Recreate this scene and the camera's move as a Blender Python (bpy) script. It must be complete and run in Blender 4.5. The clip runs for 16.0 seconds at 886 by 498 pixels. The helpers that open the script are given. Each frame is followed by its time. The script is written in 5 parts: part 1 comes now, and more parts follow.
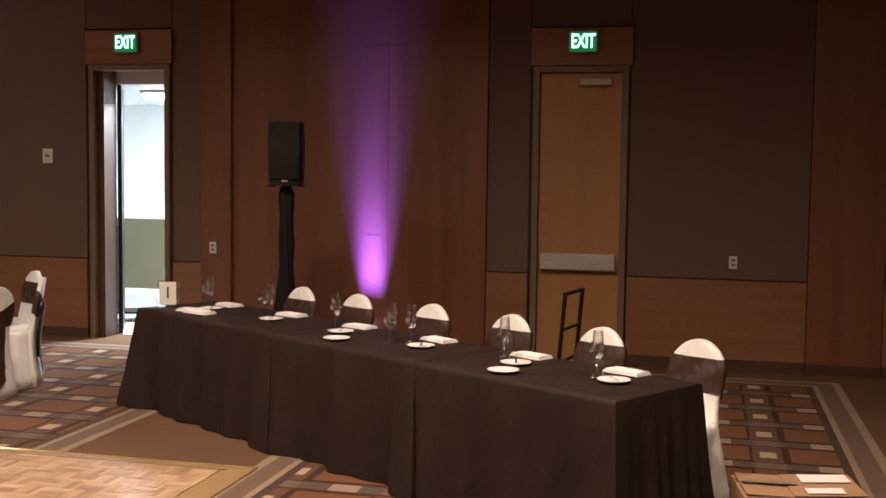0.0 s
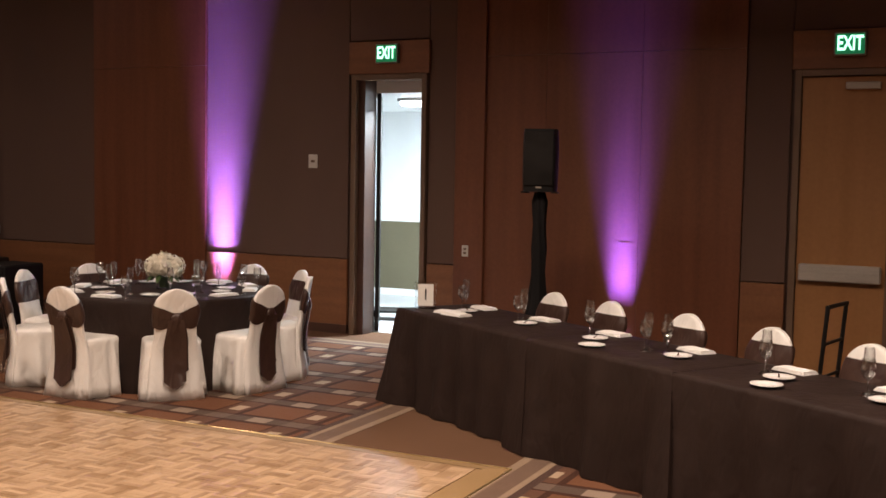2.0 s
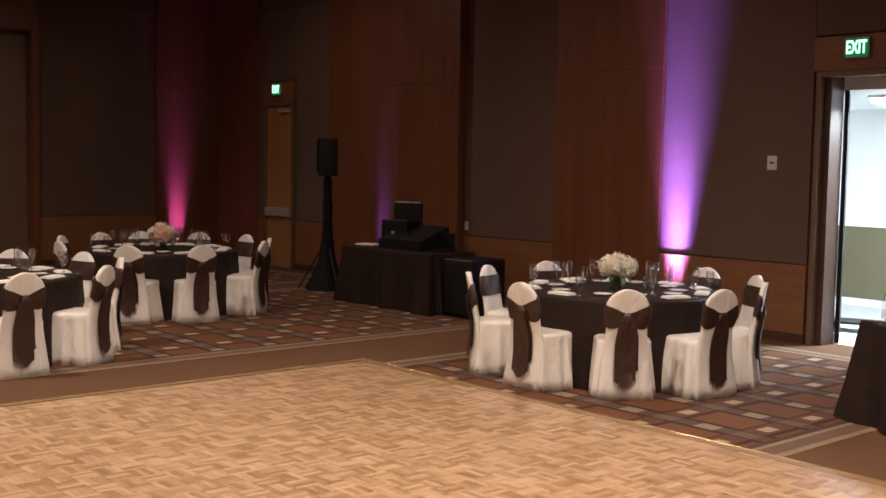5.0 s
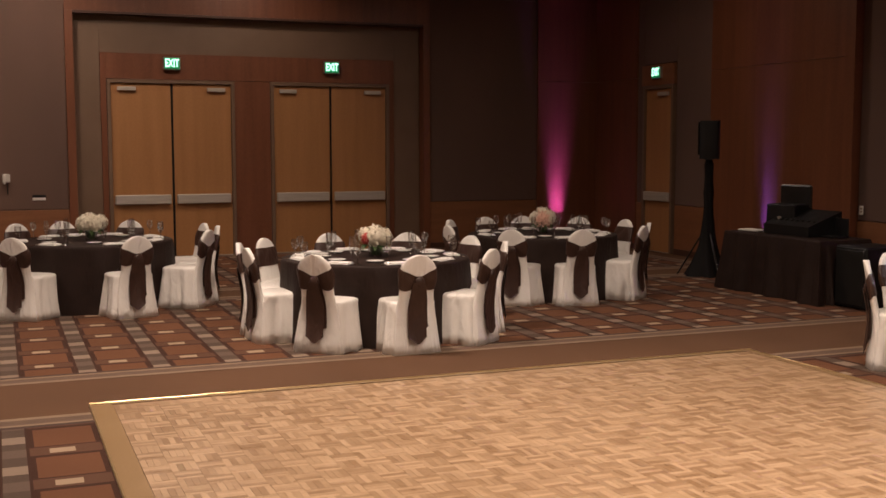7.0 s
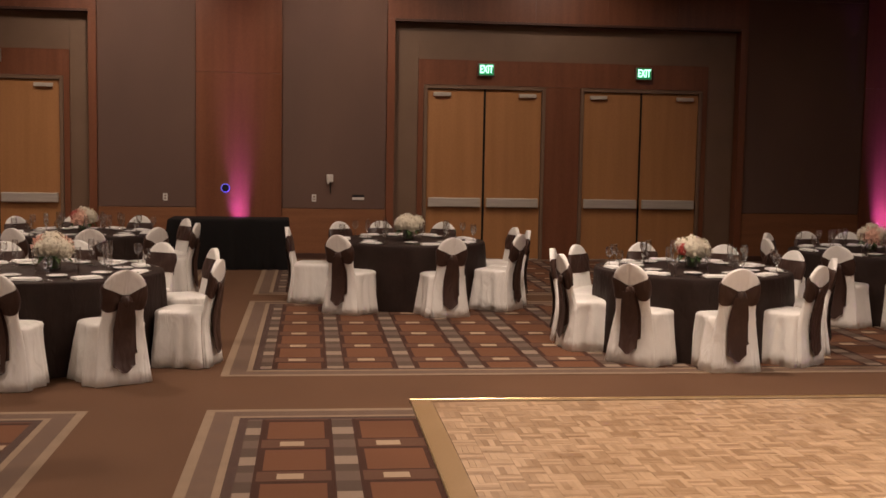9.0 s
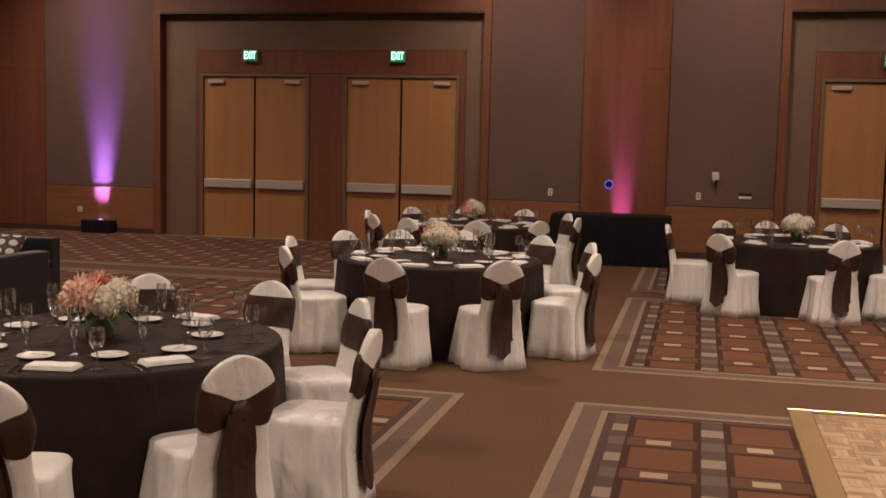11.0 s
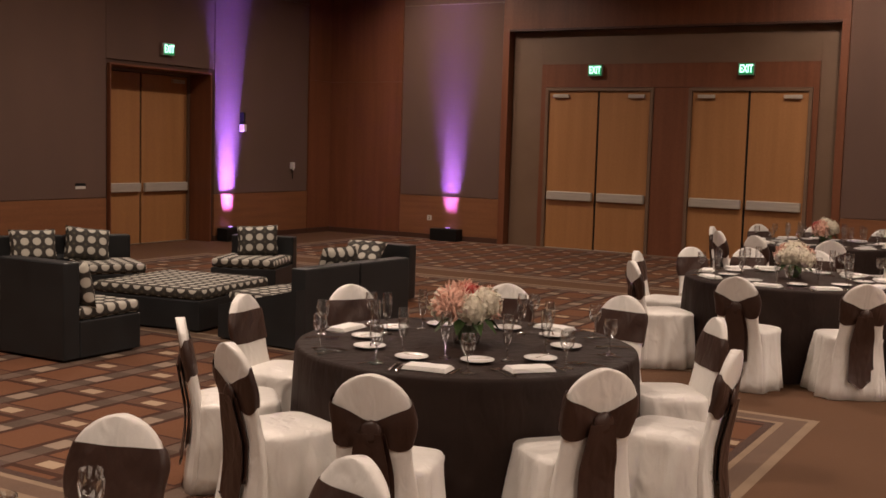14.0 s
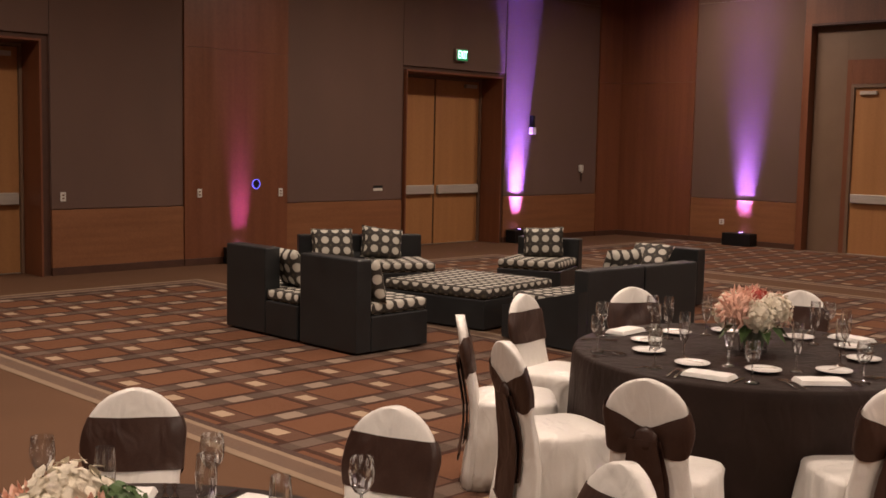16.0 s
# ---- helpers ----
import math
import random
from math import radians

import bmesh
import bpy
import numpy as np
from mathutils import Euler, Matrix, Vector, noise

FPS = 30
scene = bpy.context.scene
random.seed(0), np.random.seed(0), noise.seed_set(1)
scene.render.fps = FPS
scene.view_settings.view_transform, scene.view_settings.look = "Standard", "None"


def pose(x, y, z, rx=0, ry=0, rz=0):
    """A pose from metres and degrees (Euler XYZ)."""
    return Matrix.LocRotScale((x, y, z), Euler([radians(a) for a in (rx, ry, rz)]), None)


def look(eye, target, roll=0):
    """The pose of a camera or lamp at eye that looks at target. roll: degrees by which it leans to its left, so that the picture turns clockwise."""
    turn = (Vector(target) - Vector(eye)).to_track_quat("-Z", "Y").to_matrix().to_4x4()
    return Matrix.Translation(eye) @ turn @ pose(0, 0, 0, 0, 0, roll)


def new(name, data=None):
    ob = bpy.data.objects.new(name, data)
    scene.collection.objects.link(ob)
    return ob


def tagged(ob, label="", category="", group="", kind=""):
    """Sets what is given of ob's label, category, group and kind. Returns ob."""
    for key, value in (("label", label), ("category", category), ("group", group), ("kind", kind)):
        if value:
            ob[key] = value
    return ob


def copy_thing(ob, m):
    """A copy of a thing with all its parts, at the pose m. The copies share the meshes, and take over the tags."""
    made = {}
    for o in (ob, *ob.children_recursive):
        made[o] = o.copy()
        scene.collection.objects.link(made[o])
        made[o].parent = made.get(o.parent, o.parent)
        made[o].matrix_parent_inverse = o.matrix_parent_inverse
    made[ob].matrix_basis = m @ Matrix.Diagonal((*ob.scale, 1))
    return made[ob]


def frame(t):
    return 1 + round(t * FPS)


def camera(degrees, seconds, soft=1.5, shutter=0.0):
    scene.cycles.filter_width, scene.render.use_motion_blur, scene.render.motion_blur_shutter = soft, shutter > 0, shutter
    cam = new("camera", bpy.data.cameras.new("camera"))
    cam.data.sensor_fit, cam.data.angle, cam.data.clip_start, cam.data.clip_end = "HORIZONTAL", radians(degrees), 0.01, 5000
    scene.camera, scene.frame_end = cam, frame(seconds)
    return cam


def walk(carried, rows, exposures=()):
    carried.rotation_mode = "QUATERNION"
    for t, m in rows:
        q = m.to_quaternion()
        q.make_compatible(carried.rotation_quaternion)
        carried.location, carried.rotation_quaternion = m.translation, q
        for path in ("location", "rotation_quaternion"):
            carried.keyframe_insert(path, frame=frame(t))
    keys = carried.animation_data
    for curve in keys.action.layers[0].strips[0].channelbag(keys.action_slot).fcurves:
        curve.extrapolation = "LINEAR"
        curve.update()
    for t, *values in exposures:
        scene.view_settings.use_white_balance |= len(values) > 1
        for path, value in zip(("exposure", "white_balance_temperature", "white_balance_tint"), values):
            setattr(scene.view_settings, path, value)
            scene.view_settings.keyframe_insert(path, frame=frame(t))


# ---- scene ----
cam = camera(43.58, 16.0, soft=1.6)
# seconds, place, yaw, pitch, lean
ROWS = [
    (0, 0.283, 0.260, 1.824, 13.45, -3.93, 0.72),
    (0.5, 0.267, 0.249, 1.829, 15.10, -3.98, 0.60),
    (1, 0.244, 0.223, 1.838, 18.37, -3.89, 0.56),
    (1.5, 0.215, 0.189, 1.845, 22.14, -3.67, 0.83),
    (2, 0.194, 0.144, 1.852, 25.72, -3.95, 0.99),
    (2.5, 0.177, 0.130, 1.853, 28.92, -4.24, 0.99),
    (3, 0.159, 0.116, 1.851, 31.86, -4.17, 0.61),
    (5.3, 0.175, 0.174, 1.859, 51.62, -4.17, 1.35),
    (5.5, 0.172, 0.187, 1.860, 53.51, -4.07, 1.54),
    (6, 0.164, 0.221, 1.860, 59.22, -4.32, 1.18),
    (6.5, 0.126, 0.199, 1.859, 64.29, -4.47, 0.10),
    (7, 0.073, 0.153, 1.855, 68.08, -5.27, -0.06),
    (7.5, 0.025, 0.087, 1.854, 70.42, -4.96, 0.14),
    (8, -0.001, -0.004, 1.854, 73.48, -4.82, 0.81),
    (8.5, -0.047, -0.049, 1.852, 78.06, -5.00, 1.37),
    (9, -0.115, -0.031, 1.846, 83.10, -5.03, 1.00),
    (9.5, -0.166, 0.002, 1.835, 87.67, -4.92, 1.55),
    (10, -0.200, 0.042, 1.820, 93.91, -4.81, 1.08),
    (10.2, -0.198, 0.048, 1.816, 95.99, -4.86, 1.11),
    (12.5, -0.059, -0.042, 1.840, 111.32, -5.97, 0.78),
    (13, -0.015, -0.092, 1.845, 113.28, -5.30, 0.55),
    (13.5, 0.017, -0.090, 1.849, 116.51, -5.09, 1.01),
    (14, -0.016, -0.071, 1.845, 119.91, -5.33, 1.64),
    (14.5, -0.062, -0.054, 1.844, 124.79, -5.36, 1.21),
    (15, -0.084, -0.047, 1.839, 128.95, -5.38, 1.23),
    (15.5, -0.099, -0.058, 1.829, 131.61, -5.22, 1.41),
    (16, -0.107, -0.066, 1.824, 134.90, -5.51, 1.16),
]
walk(cam, [(t, pose(x, y, z, 90 + pitch, 0, yaw) @ pose(0, 0, 0, 0, 0, lean)) for t, x, y, z, yaw, pitch, lean in ROWS],
     [(0.0, 0.18), (3.0, -0.02), (6.5, 0.10), (10.0, 0.05), (13.0, 0.12), (14.5, 0.20), (16.0, 0.38)])

# ---------------------------------------------------------------- light
world = bpy.data.worlds.new("world")
scene.world = world
world.use_nodes = True
world.node_tree.nodes["Background"].inputs[0].default_value = (0.9, 0.8, 0.7, 1)
world.node_tree.nodes["Background"].inputs[1].default_value = 0.0
WARM = (1.0, 0.77, 0.625)
NORTH, WEST, SOUTH, EAST, TOP = 10.97, -19.0, -13.68, 6.0, 5.5


def lamp(name, kind, m, energy, colour, **more):
    data = bpy.data.lights.new(name, kind)
    data.energy, data.color = energy, colour
    if kind == "SPOT":
        data.spot_size, data.spot_blend, data.shadow_soft_size = radians(more["cone"]), more["blend"], more["size"]
    elif "long" in more:
        data.shape, data.size, data.size_y, data.spread = "RECTANGLE", more["long"], more["size"], radians(more["spread"])
    else:
        data.shape, data.size, data.spread = "DISK", more["size"], radians(more.get("spread", 180))
    ob = new(name, data)
    ob.matrix_world = m
    return ob


# recessed ceiling lamps: x, y, power, spread
DOWNLIGHTS = [
    (-16.0, -10.0, 96, 155), (-11.0, -10.0, 128, 155), (-5.0, -10.0, 92, 150), (0.0, -9.0, 105, 155),
    (-16.0, -4.0, 66, 155), (-10.5, -3.5, 104, 155), (-4.6, -5.0, 100, 130), (0.5, -3.5, 96, 140),
    (-15.5, 2.5, 70, 155), (-9.6, 1.8, 158, 150), (-6.0, 3.5, 132, 150), (-1.0, 3.0, 150, 135),
    (-14.0, 8.0, 38, 160), (-8.0, 7.8, 44, 140), (-2.6, 5.2, 145, 138), (1.4, 4.6, 95, 146),
]
for lx, ly, watts, wide in DOWNLIGHTS:
    lamp("downlight_lamp", "AREA", look((lx, ly, TOP - 0.03), (lx, ly, 0)), watts, WARM, size=0.5, spread=wide)
# wall washers over the west wall; 4.2 is an added fill for the recess
for ly, watts in ((0.45, 56), (-2.75, 54), (4.2, 26), (-10.9, 44)):
    lamp("washer_and_fill_lamp", "SPOT", look((WEST + 2.3, ly, TOP - 0.05), (WEST + 0.1, ly, 3.1)), watts * 6, WARM, cone=95, blend=1.0, size=0.15)
# coloured uplights at the foot of the walls: x, y, towards the wall, colour, power
PURPLE, VIOLET, PINK = (0.15, 0.09, 1.0), (0.36, 0.17, 1.0), (0.52, 0.13, 0.85)
UPLIGHTS = [
    (-3.0, NORTH - 0.19, 0, 1, PURPLE, 44), (-7.95, NORTH - 0.165, 0, 1, VIOLET, 66), (-13.6, NORTH - 0.165, 0, 1, PURPLE, 4.5),
    (WEST + 0.33, 10.1, -1, 0, PINK, 9), (WEST + 0.33, -1.2, -1, 0, PINK, 8), (WEST + 0.325, -10.75, -1, 0, VIOLET, 30),
    (-15.65, SOUTH + 0.165, 0, -1, VIOLET, 58), (-9.5, SOUTH + 0.165, 0, -1, PINK, 4.5),
]
for ux, uy, dx, dy, colour, watts in UPLIGHTS:
    up = Vector((dx * 0.16, dy * 0.16, 2.6)).normalized()
    side = Vector((dy, -dx, 0)) if dy else Vector((0, 1, 0))
    m = Matrix((side, (-up).cross(side), -up)).transposed().to_4x4()
    m.translation = (ux + dx * 0.06, uy + dy * 0.06, 0.262)
    lamp("uplight_lamp", "AREA", m, watts, colour, long=0.22, size=0.05, spread=25)

# ---------------------------------------------------------------- materials


def nodes_of(name):
    m = bpy.data.materials.new(name)
    m.use_nodes = True
    t = m.node_tree
    return m, t, t.nodes["Principled BSDF"]


def ramp(t, stops):
    r = t.nodes.new("ShaderNodeValToRGB")
    e = r.color_ramp.elements
    e[0].position, e[0].color = stops[0][0], (*stops[0][1], 1)
    e[1].position, e[1].color = stops[-1][0], (*stops[-1][1], 1)
    for p, c in stops[1:-1]:
        e.new(p).color = (*c, 1)
    return r


def coords(t, scale=(1, 1, 1), world_space=False):
    mp = t.nodes.new("ShaderNodeMapping")
    mp.inputs["Scale"].default_value = scale
    if world_space:
        t.links.new(t.nodes.new("ShaderNodeNewGeometry").outputs["Position"], mp.inputs[0])
    else:
        t.links.new(t.nodes.new("ShaderNodeTexCoord").outputs["Object"], mp.inputs[0])
    return mp.outputs[0]


def maths(t, op, a, b=None, c=None):
    n = t.nodes.new("ShaderNodeMath")
    n.operation = op
    for i, v in enumerate((a, b, c)):
        if v is None:
            continue
        if isinstance(v, (int, float)):
            n.inputs[i].default_value = v
        else:
            t.links.new(v, n.inputs[i])
    return n.outputs[0]


def surface(name, dark, light, rough=0.6, metal=0.0, scale=(6, 6, 6), fine=60.0, bump=0.15, rough_var=0.12, sheen=0.0, spread=(0.3, 0.7), island=0.0, wrinkle=0.0, spec=0.5):
    """Two scales of noise mixed from a dark to a light tone, with fine relief."""
    m, t, b = nodes_of(name)
    n1 = t.nodes.new("ShaderNodeTexNoise")
    n1.inputs["Scale"].default_value, n1.inputs["Detail"].default_value = 1.0, 5.0
    t.links.new(coords(t, scale, True), n1.inputs["Vector"])
    n2 = t.nodes.new("ShaderNodeTexNoise")
    n2.inputs["Scale"].default_value, n2.inputs["Detail"].default_value = fine, 3.0
    t.links.new(coords(t, (1, 1, 1), True), n2.inputs["Vector"])
    mix = t.nodes.new("ShaderNodeMath")
    mix.operation = "MULTIPLY_ADD"
    mix.inputs[1].default_value = 0.35
    half = t.nodes.new("ShaderNodeMath")
    half.operation = "MULTIPLY"
    half.inputs[1].default_value = 0.65
    t.links.new(n1.outputs[0], half.inputs[0])
    t.links.new(n2.outputs[0], mix.inputs[0])
    t.links.new(half.outputs[0], mix.inputs[2])
    value = mix.outputs[0]
    if island:
        g = t.nodes.new("ShaderNodeNewGeometry")
        o = t.nodes.new("ShaderNodeObjectInfo")
        add = t.nodes.new("ShaderNodeMath")
        add.operation = "ADD"
        t.links.new(g.outputs["Random Per Island"], add.inputs[0])
        t.links.new(o.outputs["Random"], add.inputs[1])
        fr = t.nodes.new("ShaderNodeMath")
        fr.operation = "FRACT"
        t.links.new(add.outputs[0], fr.inputs[0])
        ma = t.nodes.new("ShaderNodeMath")
        ma.operation = "MULTIPLY_ADD"
        ma.inputs[1].default_value = island
        t.links.new(fr.outputs[0], ma.inputs[0])
        sub = t.nodes.new("ShaderNodeMath")
        sub.operation = "SUBTRACT"
        sub.inputs[1].default_value = island / 2
        t.links.new(value, sub.inputs[0])
        t.links.new(sub.outputs[0], ma.inputs[2])
        value = ma.outputs[0]
    r = ramp(t, [(spread[0], dark), (spread[1], light)])
    t.links.new(value, r.inputs[0])
    t.links.new(r.outputs[0], b.inputs["Base Color"])
    rr = t.nodes.new("ShaderNodeMapRange")
    rr.inputs["To Min"].default_value, rr.inputs["To Max"].default_value = max(rough - rough_var, 0.02), min(rough + rough_var, 1)
    t.links.new(n1.outputs[0], rr.inputs[0])
    t.links.new(rr.outputs[0], b.inputs["Roughness"])
    b.inputs["Metallic"].default_value = metal
    b.inputs["Specular IOR Level"].default_value = spec
    b.inputs["Sheen Weight"].default_value = sheen
    if wrinkle:
        n3 = t.nodes.new("ShaderNodeTexNoise")
        n3.inputs["Scale"].default_value, n3.inputs["Detail"].default_value, n3.inputs["Distortion"].default_value = 1.0, 1.5, 0.8
        t.links.new(coords(t, (13, 13, 6), True), n3.inputs["Vector"])
        b3 = t.nodes.new("ShaderNodeBump")
        b3.inputs["Strength"].default_value, b3.inputs["Distance"].default_value = wrinkle, 0.045
        t.links.new(n3.outputs[0], b3.inputs["Height"])
    if bump:
        bp = t.nodes.new("ShaderNodeBump")
        bp.inputs["Strength"].default_value, bp.inputs["Distance"].default_value = bump, 0.01
        t.links.new(n2.outputs[0], bp.inputs["Height"])
        if wrinkle:
            t.links.new(b3.outputs[0], bp.inputs["Normal"])
        t.links.new(bp.outputs[0], b.inputs["Normal"])
    return m


def glow(name, colour, strength):
    m, t, b = nodes_of(name)
    b.inputs["Base Color"].default_value = (*colour, 1)
    b.inputs["Emission Color"].default_value = (*colour, 1)
    b.inputs["Emission Strength"].default_value = strength
    return m


def glass(name, tint=(0.97, 0.98, 0.98)):
    """Thin clear glass: see-through, with Fresnel gloss."""
    m, t, b = nodes_of(name)
    clear, gloss, mix, fr = (t.nodes.new(k) for k in ("ShaderNodeBsdfTransparent", "ShaderNodeBsdfGlossy", "ShaderNodeMixShader", "ShaderNodeLayerWeight"))
    clear.inputs[0].default_value = (*tint, 1)
    gloss.inputs["Roughness"].default_value = 0.10
    fr.inputs["Blend"].default_value = 0.52
    t.links.new(maths(t, "MULTIPLY_ADD", fr.outputs["Facing"], 0.85, 0.14), mix.inputs[0])
    t.links.new(clear.outputs[0], mix.inputs[1])
    t.links.new(gloss.outputs[0], mix.inputs[2])
    t.links.new(mix.outputs[0], t.nodes["Material Output"].inputs[0])
    t.nodes.remove(b)
    return m


def carpet_field():
    """Woven grid: rust blocks, taupe strips of two tones, small beige tabs, on dark brown."""
    m, t, b = nodes_of("carpet_field")
    sep = t.nodes.new("ShaderNodeSeparateXYZ")
    t.links.new(t.nodes.new("ShaderNodeNewGeometry").outputs["Position"], sep.inputs[0])
    PX, PY = 0.70, 0.604
    u = maths(t, "FRACT", maths(t, "DIVIDE", maths(t, "ADD", sep.outputs["Y"], 59.694), PY))
    v = maths(t, "FRACT", maths(t, "DIVIDE", maths(t, "ADD", sep.outputs["X"], 60.08), PX))

    def band(w, lo, hi):
        return maths(t, "MULTIPLY", maths(t, "GREATER_THAN", w, lo), maths(t, "LESS_THAN", w, hi))

    colour = None

    def lay(under, mask, rgb):
        mx = t.nodes.new("ShaderNodeMix")
        mx.data_type = "RGBA"
        t.links.new(mask, mx.inputs["Factor"])
        if isinstance(under, tuple):
            mx.inputs["A"].default_value = (*under, 1)
        else:
            t.links.new(under, mx.inputs["A"])
        mx.inputs["B"].default_value = (*rgb, 1)
        return mx.outputs["Result"]

    rust = maths(t, "MULTIPLY", band(u, 0.35, 0.955), band(v, 0.04, 0.67))
    strip = band(u, 0.04, 0.27)
    pale = maths(t, "MULTIPLY", strip, band(v, 0.26, 0.51))
    mid = maths(t, "MULTIPLY", strip, band(v, 0.72, 0.98))
    tab = maths(t, "MULTIPLY", band(u, 0.49, 0.74), band(v, 0.765, 0.915))
    cross = maths(t, "MULTIPLY", band(v, 0.70, 0.97), band(u, 0.30, 1.0))
    colour = lay((0.050, 0.021, 0.013), cross, (0.105, 0.052, 0.032))
    colour = lay(colour, rust, (0.138, 0.060, 0.030))
    colour = lay(colour, strip, (0.088, 0.060, 0.045))
    colour = lay(colour, mid, (0.130, 0.090, 0.068))
    colour = lay(colour, pale, (0.250, 0.188, 0.140))
    colour = lay(colour, tab, (0.360, 0.265, 0.180))
    nz = t.nodes.new("ShaderNodeTexNoise")
    nz.inputs["Scale"].default_value, nz.inputs["Detail"].default_value = 220.0, 2.0
    t.links.new(coords(t, (1, 1, 1), True), nz.inputs["Vector"])
    wear = t.nodes.new("ShaderNodeTexNoise")
    wear.inputs["Scale"].default_value, wear.inputs["Detail"].default_value = 0.9, 4.0
    t.links.new(coords(t, (1, 1, 1), True), wear.inputs["Vector"])
    hsv = t.nodes.new("ShaderNodeHueSaturation")
    t.links.new(colour, hsv.inputs["Color"])
    t.links.new(maths(t, "ADD", maths(t, "MULTIPLY", nz.outputs[0], 0.5), maths(t, "MULTIPLY_ADD", wear.outputs[0], 0.5, 0.5)), hsv.inputs["Value"])
    t.links.new(hsv.outputs[0], b.inputs["Base Color"])
    b.inputs["Roughness"].default_value = 0.95
    b.inputs["Specular IOR Level"].default_value = 0.2
    bp = t.nodes.new("ShaderNodeBump")
    bp.inputs["Strength"].default_value, bp.inputs["Distance"].default_value = 0.5, 0.006
    t.links.new(nz.outputs[0], bp.inputs["Height"])
    t.links.new(bp.outputs[0], b.inputs["Normal"])
    return m


def dotted():
    """Woven upholstery: dark ground, rows of large pale dots and a faint check."""
    m, t, b = nodes_of("dotted_upholstery")
    mp = coords(t, (1, 1, 1))
    sep = t.nodes.new("ShaderNodeSeparateXYZ")
    t.links.new(mp, sep.inputs[0])
    P = 0.128
    nrm = t.nodes.new("ShaderNodeSeparateXYZ")
    t.links.new(t.nodes.new("ShaderNodeTexCoord").outputs["Normal"], nrm.inputs[0])
    mx = maths(t, "GREATER_THAN", maths(t, "ABSOLUTE", nrm.outputs["X"]), 0.7)
    mz = maths(t, "GREATER_THAN", maths(t, "ABSOLUTE", nrm.outputs["Z"]), 0.7)

    def pick(mask, yes, no):
        return maths(t, "ADD", maths(t, "MULTIPLY", mask, yes), maths(t, "MULTIPLY", maths(t, "SUBTRACT", 1.0, mask), no))

    first, second = pick(mx, sep.outputs["Y"], sep.outputs["X"]), pick(mz, sep.outputs["Y"], sep.outputs["Z"])
    a = maths(t, "SUBTRACT", maths(t, "FRACT", maths(t, "DIVIDE", maths(t, "ADD", first, 20.0), P)), 0.5)
    c = maths(t, "SUBTRACT", maths(t, "FRACT", maths(t, "DIVIDE", maths(t, "ADD", second, 20.0), P)), 0.5)
    d = maths(t, "SQRT", maths(t, "ADD", maths(t, "MULTIPLY", a, a), maths(t, "MULTIPLY", c, c)))
    r = ramp(t, [(0.0, (0.56, 0.54, 0.47)), (0.31, (0.52, 0.50, 0.43)), (0.37, (0.035, 0.03, 0.024)), (0.55, (0.03, 0.026, 0.02)), (0.7, (0.10, 0.085, 0.06))])
    t.links.new(d, r.inputs[0])
    t.links.new(r.outputs[0], b.inputs["Base Color"])
    b.inputs["Roughness"].default_value = 0.75
    return m


